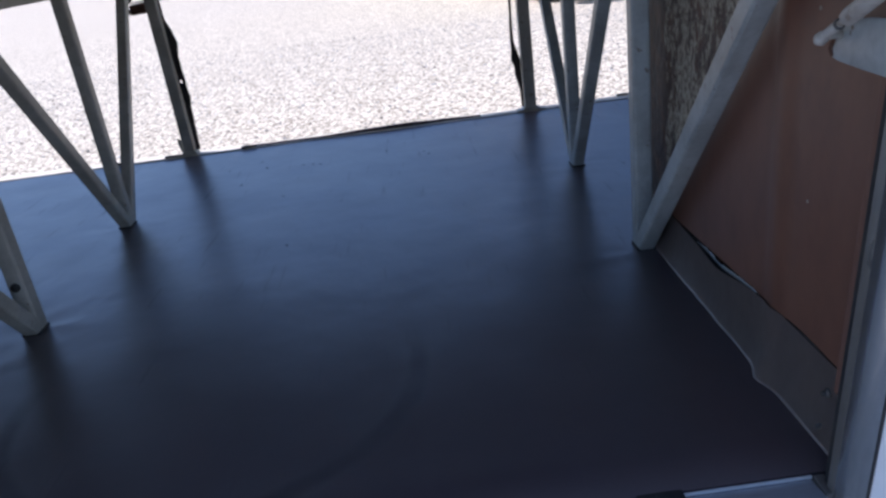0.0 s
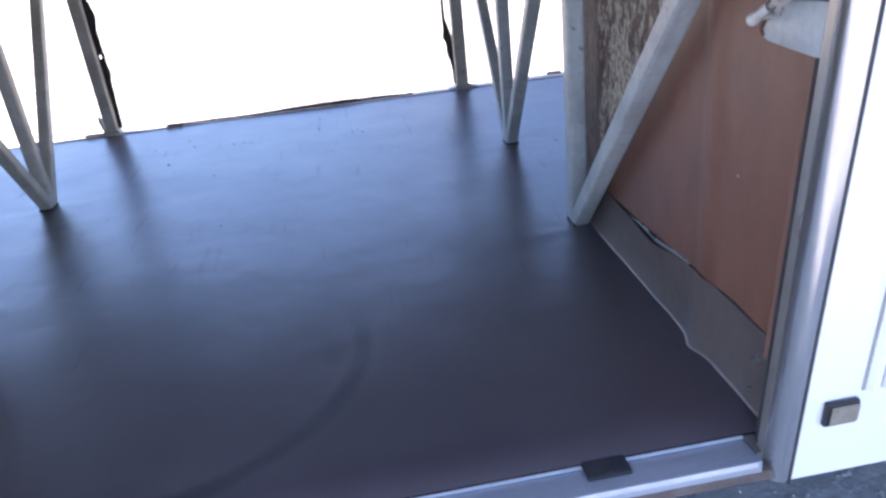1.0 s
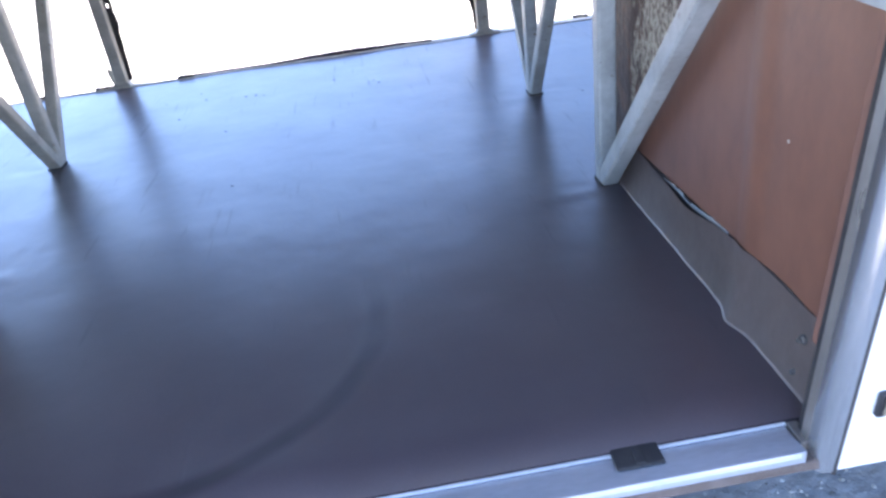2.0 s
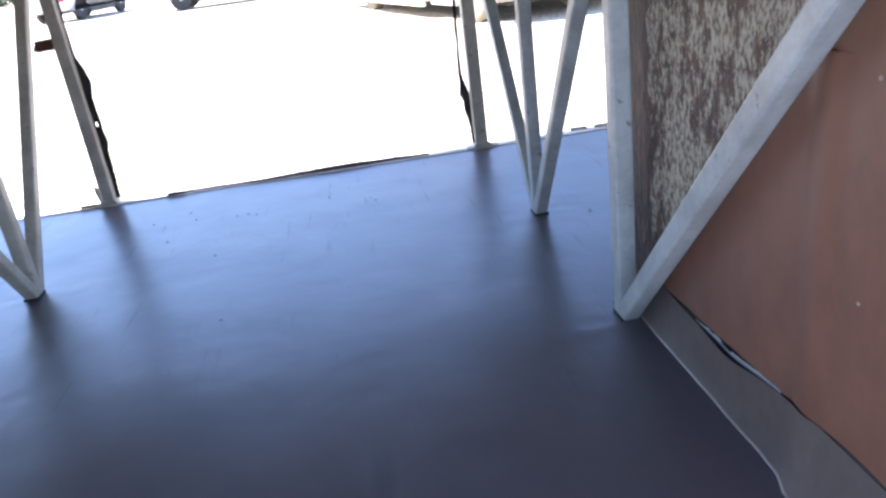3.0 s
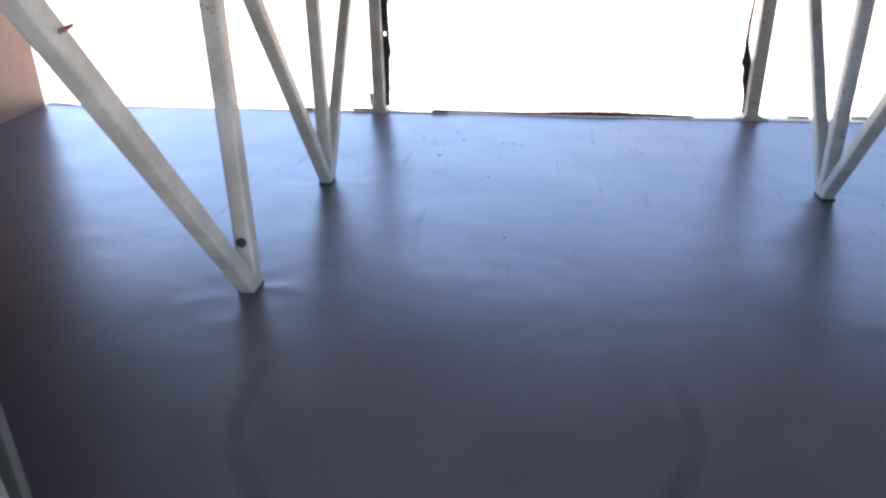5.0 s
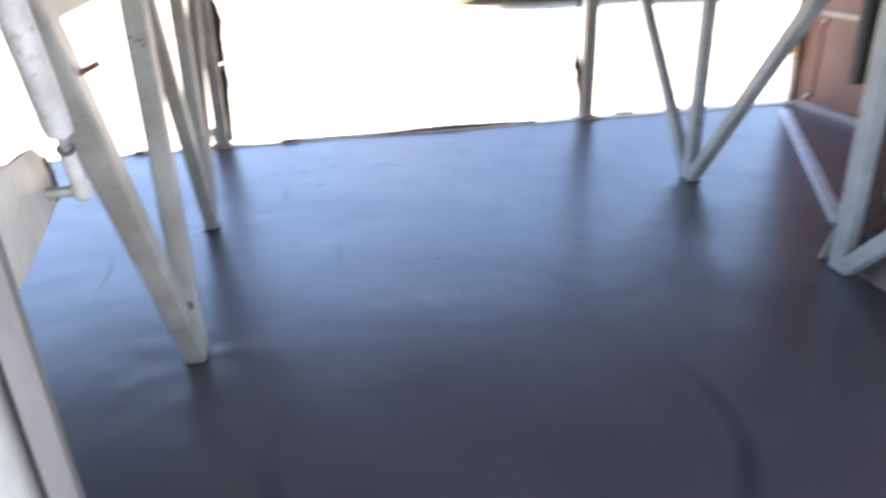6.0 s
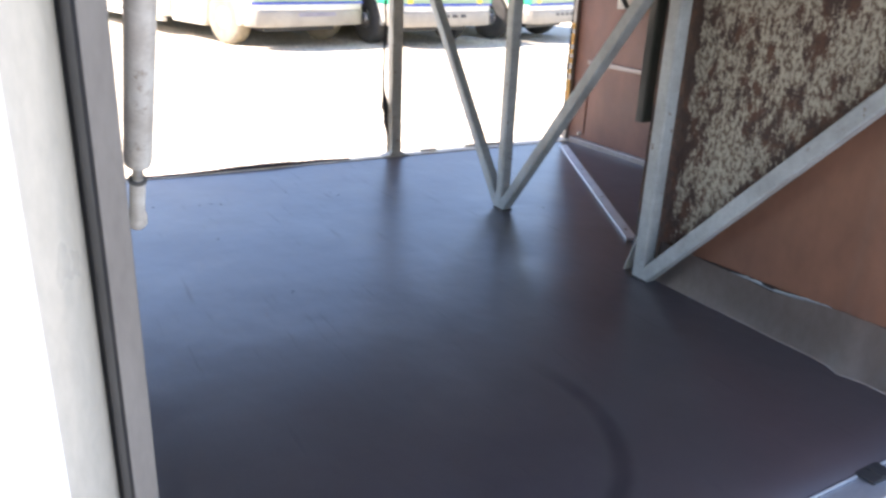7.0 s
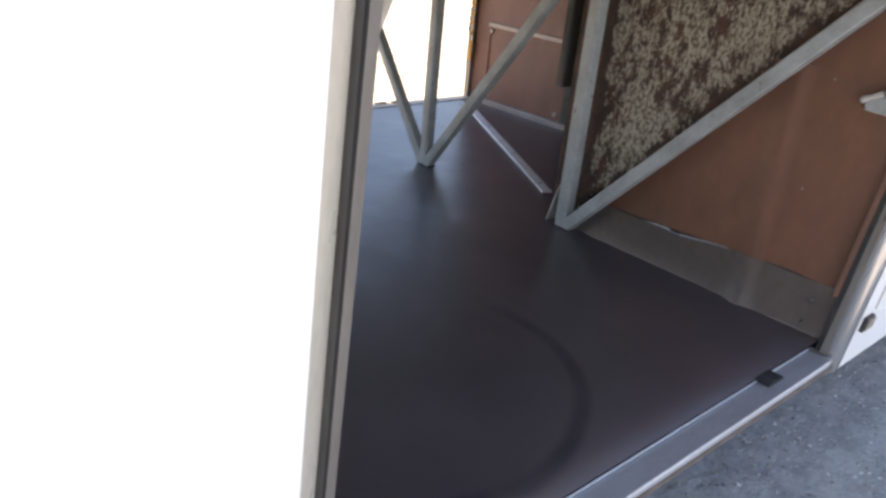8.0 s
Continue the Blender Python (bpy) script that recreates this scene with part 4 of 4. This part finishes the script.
# dark torn gasket lying along the far rim, and small cream debris
gasket = thing("rim_gasket", (0.75, FAR, 0.004), "torn dark gasket strip lying on the far sill", "gasket")
b = bmesh.new()
prev = None
for i in range(61):
    x = 0.22 + 1.05 * i / 60
    h = 0.004 + 0.009 * math.exp(-((x - 0.92) / 0.22) ** 2) + 0.003 * noise.noise((x * 9, 1, 0))
    y = FAR - 0.012 + 0.010 * noise.noise((x * 4, 2, 0))
    ring = [b.verts.new(c) for c in ((x, y - 0.012, 0.004), (x, y + 0.012, 0.004), (x, y + 0.010, 0.004 + h), (x, y - 0.006, 0.004 + h * 0.8))]
    if prev:
        for k in range(4):
            b.faces.new((prev[k], prev[(k + 1) % 4], ring[(k + 1) % 4], ring[k]))
    else:
        b.faces.new(ring[::-1])
    prev = ring
b.faces.new(prev)
part("strip", skewed(b), GASKET, gasket, smooth=True)
rng = random.Random(21)
for i in range(9):
    x = rng.choice((rng.uniform(-0.5, 0.4), rng.uniform(1.58, 2.0)))
    y = (FAR - 0.02 if x < 1 else FAR + 0.018) + SKEW * x + rng.uniform(-0.006, 0.006)
    l = rng.uniform(0.03, 0.10)
    f = thing("rubber_scrap", (x, y, 0.004), "scrap of dark torn gasket on the far sill" if x < 1 else "pale curled scrap on the far sill", "scrap", "gasket scraps")
    part("scrap", bar((x, y, 0.008), (x + l, y + rng.uniform(-0.01, 0.01), 0.008), 0.018, 0.007 if x < 1 else 0.012, 0.002, side=(0, 1, 0)), RUBBER if x < 1 else CREAM, f)

# specks of dirt on the floor
rng = random.Random(33)
for x, y in ((0.325, 1.879), (0.240, 2.089), (0.357, 2.160), (0.390, 2.068), (0.538, 2.032), (0.575, 2.031), (0.606, 2.012), (0.508, 1.675), (1.644, 1.525), (1.006, 1.994), (0.861, 2.070), (1.023, 1.954), (0.581, 1.211)):
    f = thing("dirt_speck", (x, y, 0.002), "small dark crumb of dirt on the floor", "dirt", "dirt specks on the floor")
    b = bmesh.new()
    bmesh.ops.create_icosphere(b, subdivisions=1, radius=0.0033)
    for v in b.verts:
        v.co = Vector((x + v.co.x * rng.uniform(0.7, 1.8), y + v.co.y * rng.uniform(0.6, 1.1), 0.003 + v.co.z * 0.4))
    part("crumb", b, V_DARK, f)

# ---- parked shuttle vans ----


def van(side_paint, tyre_look, cover_look, steer):
    """A cutaway shuttle van, nose towards -y, its front axle over the origin on the ground."""
    v = thing("shuttle_van", (0, 0, 0), "white shuttle van with green and yellow stripes, parked nose out", "van", "parked shuttle vans")
    arch = [(0.47 * math.cos(a), 0.40 + 0.47 * math.sin(a)) for a in [math.pi - math.pi * k / 12 for k in range(13)]]
    lower = [(-0.86, 0.52), (-0.47, 0.36)] + arch[1:-1] + [(0.47, 0.34), (1.55, 0.34)]
    upper = [(1.55, 2.22), (0.95, 2.18), (0.72, 2.08), (0.08, 1.36), (-0.62, 1.20), (-0.80, 1.12), (-0.88, 0.95)]
    cab = part("cab", prism(lower + upper, "x", -0.98, 0.98, 0.03), V_WHITE, v, smooth=True)
    part("wheel_well", box(-0.66, 0.66, -0.45, 0.45, 0.35, 0.84), V_DARK, v, "dark wheel well")
    part("windshield", prism([(0.065, 1.40), (0.70, 2.03), (0.69, 2.045), (0.05, 1.41)], "x", -0.84, 0.84), V_GLASS, cab)
    for s in (-1, 1):
        part("side_window", prism([(0.35, 1.42), (1.35, 1.42), (1.35, 2.02), (0.80, 2.02)], "x", min(s * 0.981, s * 0.986), max(s * 0.981, s * 0.986)), V_GLASS, cab)
        part("door", prism([(0.50, 0.40), (1.48, 0.40), (1.48, 1.38), (0.30, 1.38), (0.50, 0.85)], "x", min(s * 0.979, s * 0.988), max(s * 0.979, s * 0.988), 0.003), side_paint, cab)
        part("side_stripe", prism([(-0.60, 1.02), (0.30, 1.02), (1.5, 1.10), (1.5, 0.86), (0.45, 0.86), (0.35, 0.92), (-0.30, 0.90), (-0.62, 0.90)], "x", min(s * 0.984, s * 0.990), max(s * 0.984, s * 0.990)), V_GREEN, cab, "green stripe")
        part("side_band", prism([(-0.66, 1.14), (0.2, 1.28), (0.2, 1.10), (-0.66, 1.03)], "x", min(s * 0.984, s * 0.991), max(s * 0.984, s * 0.991)), V_YELLOW, cab, "yellow band")
        part("running_board", box(min(s * 0.80, s * 1.0), max(s * 0.80, s * 1.0), 0.50, 1.54, 0.29, 0.47, 0.03), V_WHITE, v)
        part("headlamp", box(min(s * 0.60, s * 0.93), max(s * 0.60, s * 0.93), -0.915, -0.86, 0.80, 1.02, 0.02), V_LAMP, v, "clear headlamp")
        part("turn_lamp", box(min(s * 0.94, s * 0.985), max(s * 0.94, s * 0.985), -0.885, -0.78, 0.80, 1.0, 0.012), AMBER, v, "amber turn lamp")
        part("mirror", box(min(s * 1.04, s * 1.26), max(s * 1.04, s * 1.26), 0.18, 0.28, 1.40, 1.78, 0.03), V_DARK, v, "black mirror")
        for y, r, turn in ((0.0, 0.385, steer), (5.2, 0.385, 0.0)):
            axle = Vector((s * math.cos(turn), s * math.sin(turn), 0))
            mid = Vector((s * 0.82, y, r + 0.06))
            tyre = lathe([(0, 0.22), (0.0, 0.33), (0.02, 0.368), (0.05, r), (0.19, r), (0.22, 0.368), (0.24, 0.33), (0.235, 0.23)], mid - axle * 0.12, axle, 36)
            w = part("wheel", tyre, tyre_look, v, "round-shouldered tyre", smooth=True)
            part("wheel_cover", lathe([(0.0, 0.235), (0.02, 0.23), (0.005, 0.19), (0.03, 0.15), (0.04, 0.08), (0.075, 0.07), (0.08, 0.03)], mid + axle * 0.085, axle, 28), cover_look, w, "bright wheel cover", smooth=True)
    grille = part("grille", box(-0.52, 0.52, -0.925, -0.86, 0.79, 1.10, 0.02), V_WHITE, v, "white grille surround")
    part("grille_opening", box(-0.42, 0.42, -0.9285, -0.92, 0.835, 1.06), V_DARK, grille, "dark grille opening")
    for z in (0.88, 0.945, 1.01):
        part("grille_bar", box(-0.41, 0.41, -0.937, -0.9285, z - 0.012, z + 0.012, 0.002), V_CHROME, grille)
    part("emblem", lathe([(0, 0.001), (0.0, 0.06), (0.008, 0.055)], (0, -0.935, 0.925), (0, -1, 0), 20), V_CHROME, grille, "bright oval badge")
    part("nose_stripe", box(-0.95, 0.95, -0.8985, -0.86, 0.715, 0.785, 0.008), V_SAGE, v, "sage green stripe")
    part("blue_stripe", box(-0.975, 0.975, -0.903, -0.86, 0.685, 0.714, 0.006), V_BLUE, v, "blue stripe")
    b = bmesh.new()
    joined(prism([(-1.0, -0.66), (-0.985, -0.82), (-0.93, -0.92), (-0.80, -0.985), (-0.55, -1.02), (0.55, -1.02), (0.80, -0.985), (0.93, -0.92), (0.985, -0.82), (1.0, -0.66), (0.90, -0.66), (-0.90, -0.66)], "z", 0.375, 0.60, 0.03), b)
    # The tan puts the front face's shade into the bumper colour.
    bumper = part("bumper", b, V_BUMPER_SHADE, v, "dusty front bumper, tanned for the shade on its face", smooth=True)
    cap = [(-0.985, -0.66), (-0.96, -0.83), (-0.90, -0.91), (-0.78, -0.96), (-0.54, -0.995), (0.54, -0.995), (0.78, -0.96), (0.90, -0.91), (0.96, -0.83), (0.985, -0.66)]
    part("bumper_cap", prism(cap, "z", 0.59, 0.686, 0.02), V_WHITE, bumper, "white bumper top", smooth=True)
    if side_paint == V_WHITE:
        part("bumper_slot", box(-0.30, 0.36, -1.024, -1.0, 0.515, 0.575, 0.006), V_SLOT, bumper, "grey bumper slot")
    else:
        for i in range(4):
            part("bumper_slot", box(-0.30 + i * 0.17, -0.19 + i * 0.17, -1.024, -1.0, 0.51, 0.56, 0.006), V_DARK, bumper, "dark bumper slot")
        for s in (-1, 1):
            part("corner_panel", box(min(s * 0.66, s * 0.992), max(s * 0.66, s * 0.992), -0.897, -0.40, 0.69, 0.90, 0.03), V_GREEN, cab, "green front corner")
            part("corner_band", box(min(s * 0.655, s * 0.76), max(s * 0.655, s * 0.76), -0.901, -0.86, 0.70, 1.0, 0.006), V_YELLOW, cab, "yellow band")
    body = part("passenger_body", box(-1.13, 1.13, 1.552, 7.2, 0.34, 2.85, 0.06), side_paint, v, "passenger body", smooth=True)
    for s in (-1, 1):
        part("body_stripe", box(min(s * 1.131, s * 1.138), max(s * 1.131, s * 1.138), 1.62, 7.1, 0.95, 1.22), V_GREEN, body, "green stripe")
        part("body_band", box(min(s * 1.131, s * 1.138), max(s * 1.131, s * 1.138), 1.62, 7.1, 1.23, 1.34), V_YELLOW, body, "yellow band")
        part("skirt_rail", box(min(s * 1.05, s * 1.14), max(s * 1.05, s * 1.14), 1.6, 4.6, 0.27, 0.345, 0.01), V_WHITE, body)
        part("wheel_arch", prism([(5.2 + 0.5 * math.cos(math.pi * k / 10), 0.36 + 0.44 * math.sin(math.pi * k / 10)) for k in range(11)], "x", min(s * 1.132, s * 1.139), max(s * 1.132, s * 1.139)), V_DARK, body)
        for i in range(2):
            part("door_pane", box(min(s * 1.131, s * 1.143), max(s * 1.131, s * 1.143), 2.20 + i * 0.56, 2.62 + i * 0.56, 0.50, 1.45, 0.005), V_GLASS, body, "glazed entry door pane")
        part("reflector", box(min(s * 1.131, s * 1.146), max(s * 1.131, s * 1.146), 1.75, 2.15, 0.275, 0.32, 0.005), V_YELLOW, body, "yellow marker")
        for i in range(5):
            part("window", box(min(s * 1.131, s * 1.140), max(s * 1.131, s * 1.140), 1.75 + i * 0.87, 2.50 + i * 0.87, 1.5, 2.3), V_GLASS, body)
    part("underbody", box(-0.62, 0.62, -0.6, 6.0, 0.28, 0.40), V_DARK, v, "dark underbody")
    return v


van(V_WHITE, V_DUSTY, V_WHITE, radians(9)).matrix_basis = pose(3.95, 11.30, GZ - 0.06, 0, 0, 14)
dark_van = tagged(van(V_DARKGREEN, V_TYRE, V_CHROME, 0.0), "white and dark green shuttle van, parked nose out")
dark_van.matrix_basis = pose(6.2, 11.10, GZ - 0.06, 0, 0, 9)
copy_thing(dark_van, pose(8.7, 11.58, GZ - 0.06, 0, 0, 22))


def car(paint, sill_paint, label, half, height):
    """A parked car, nose towards +x, standing on the ground at its middle; half: half its wheelbase."""
    c = thing("parked_car", (0, 0, 0), label, "car", "parked cars")
    r = 0.36

    def arch(x):
        return [(x - 0.43 * math.cos(math.pi * k / 10), r + 0.43 * math.sin(math.pi * k / 10)) for k in range(11)]

    low = [(-half - 0.85, 0.42), (-half - 0.44, 0.36)] + arch(-half) + arch(half) + [(half + 0.44, 0.36), (half + 0.80, 0.40)]
    top = [(half + 0.86, 0.62), (half + 0.78, 0.86), (half - 0.45, 1.0), (-half - 0.80, 1.02), (-half - 0.90, 0.70)]
    body = part("body", prism(low + top, "y", -0.88, 0.88, 0.03), paint, c, smooth=True)
    roof = [(half - 0.55, 0.99), (half - 1.20, height), (-half - 0.45, height), (-half - 0.78, 0.99)]
    cabin = part("cabin", prism(roof, "y", -0.76, 0.76, 0.05), paint, c, smooth=True)
    part("wheel_well", box(-half - 0.42, half + 0.42, -0.62, 0.62, 0.40, 0.78), V_DARK, c, "dark wheel well")
    part("windshield", prism([(half - 0.62, 1.06), (half - 1.14, height - 0.08), (half - 1.12, height - 0.07), (half - 0.58, 1.07)], "y", -0.66, 0.66), V_GLASS, cabin)
    for s in (-1, 1):
        lo, hi = min(s * 0.762, s * 0.768), max(s * 0.762, s * 0.768)
        for x0, x1 in ((-half - 0.40, -0.42), (-0.34, half - 1.02)):
            part("side_window", box(x0, x1, lo, hi, 1.06, height - 0.12, 0.002), V_GLASS, cabin)
        part("sill", box(-half + 0.50, half - 0.50, min(s * 0.80, s * 0.90), max(s * 0.80, s * 0.90), 0.22, 0.40, 0.02), sill_paint, c, "dark sill")
        part("door_handle", box(-0.70, -0.52, min(s * 0.88, s * 0.90), max(s * 0.88, s * 0.90), 0.80, 0.83, 0.006), V_DARK, body)
        part("headlamp", box(half + 0.70, half + 0.84, min(s * 0.50, s * 0.84), max(s * 0.50, s * 0.84), 0.64, 0.78, 0.02), V_LAMP, body, "clear headlamp")
        part("tail_lamp", box(-half - 0.89, -half - 0.80, min(s * 0.62, s * 0.86), max(s * 0.62, s * 0.86), 0.72, 0.95, 0.02), V_RED, body, "red tail lamp")
        for x in (-half, half):
            w = part("wheel", lathe([(0, 0.22), (0.0, 0.30), (0.03, 0.345), (0.06, r), (0.17, r), (0.20, 0.345), (0.21, 0.30), (0.20, 0.25)], (x, s * 0.66, r), (0, s, 0), 32), V_TYRE, c, "black tyre", smooth=True)
            part("rim", lathe([(0.0, 0.25), (0.008, 0.245), (0.0, 0.21), (0.002, 0.05), (0.012, 0.04)], (x, s * 0.852, r), (0, s, 0), 28), V_CARWHITE, w, "bright alloy rim", smooth=True)
            for k in range(5):
                a = math.tau * (k + 0.5) / 5
                q = Vector((x + 0.145 * math.cos(a), s * 0.853, r + 0.145 * math.sin(a)))
                part("rim_hole", lathe([(0, 0.001), (0.0, 0.042), (0.006, 0.040)], q, (0, s, 0), 10), V_DARK, w)
    return c


car(V_CARWHITE, V_DARK, "white sport utility vehicle with alloy wheels, parked side-on", 1.50, 1.72).matrix_basis = pose(-2.4, 27.6, GZ, 0, 0, 0)
car(V_SILVER, V_DARK, "silver car with dark sills, parked beyond the white one", 1.35, 1.45).matrix_basis = pose(-8.6, 32.0, GZ, 0, 0, 73)

# far row of trees beyond the lot
rng = np.random.default_rng(9)
count = 7000
c = np.column_stack((rng.uniform(-90, 10, count), 74 + rng.normal(0, 2.0, count), GZ + 0.2 + 5.5 * rng.random(count) ** 1.2))
c[:, 2] *= 0.75 + 0.35 * np.sin(c[:, 0] * 0.35) * np.sin(c[:, 0] * 0.13 + 1)
c[:, 2] = np.maximum(c[:, 2], GZ + 0.15)
a, t2 = rng.uniform(0, math.tau, count), rng.uniform(-1, 1, count)
u = np.column_stack((np.cos(a), np.sin(a) * 0.4, t2)) * rng.uniform(0.25, 0.6, count)[:, None]
w = np.column_stack((-np.sin(a) * 0.6, np.cos(a) * 0.4, 0.8 - t2 * 0.5)) * rng.uniform(0.25, 0.5, count)[:, None]
v = np.stack((c - u, c + w, c + u, c - w), 1).reshape(-1, 3)
f = np.arange(count * 4).reshape(-1, 4)
me = bpy.data.meshes.new("far_trees")
me.from_pydata(v.tolist(), [], f.tolist())
me.materials.append(surface("dark_foliage", (0.05, 0.07, 0.03), (0.09, 0.11, 0.05), scale=0.8, rough=0.8, bump=0))
tagged(new("far_trees", me), "dark distant row of trees beyond the lot", "trees", kind="stuff")
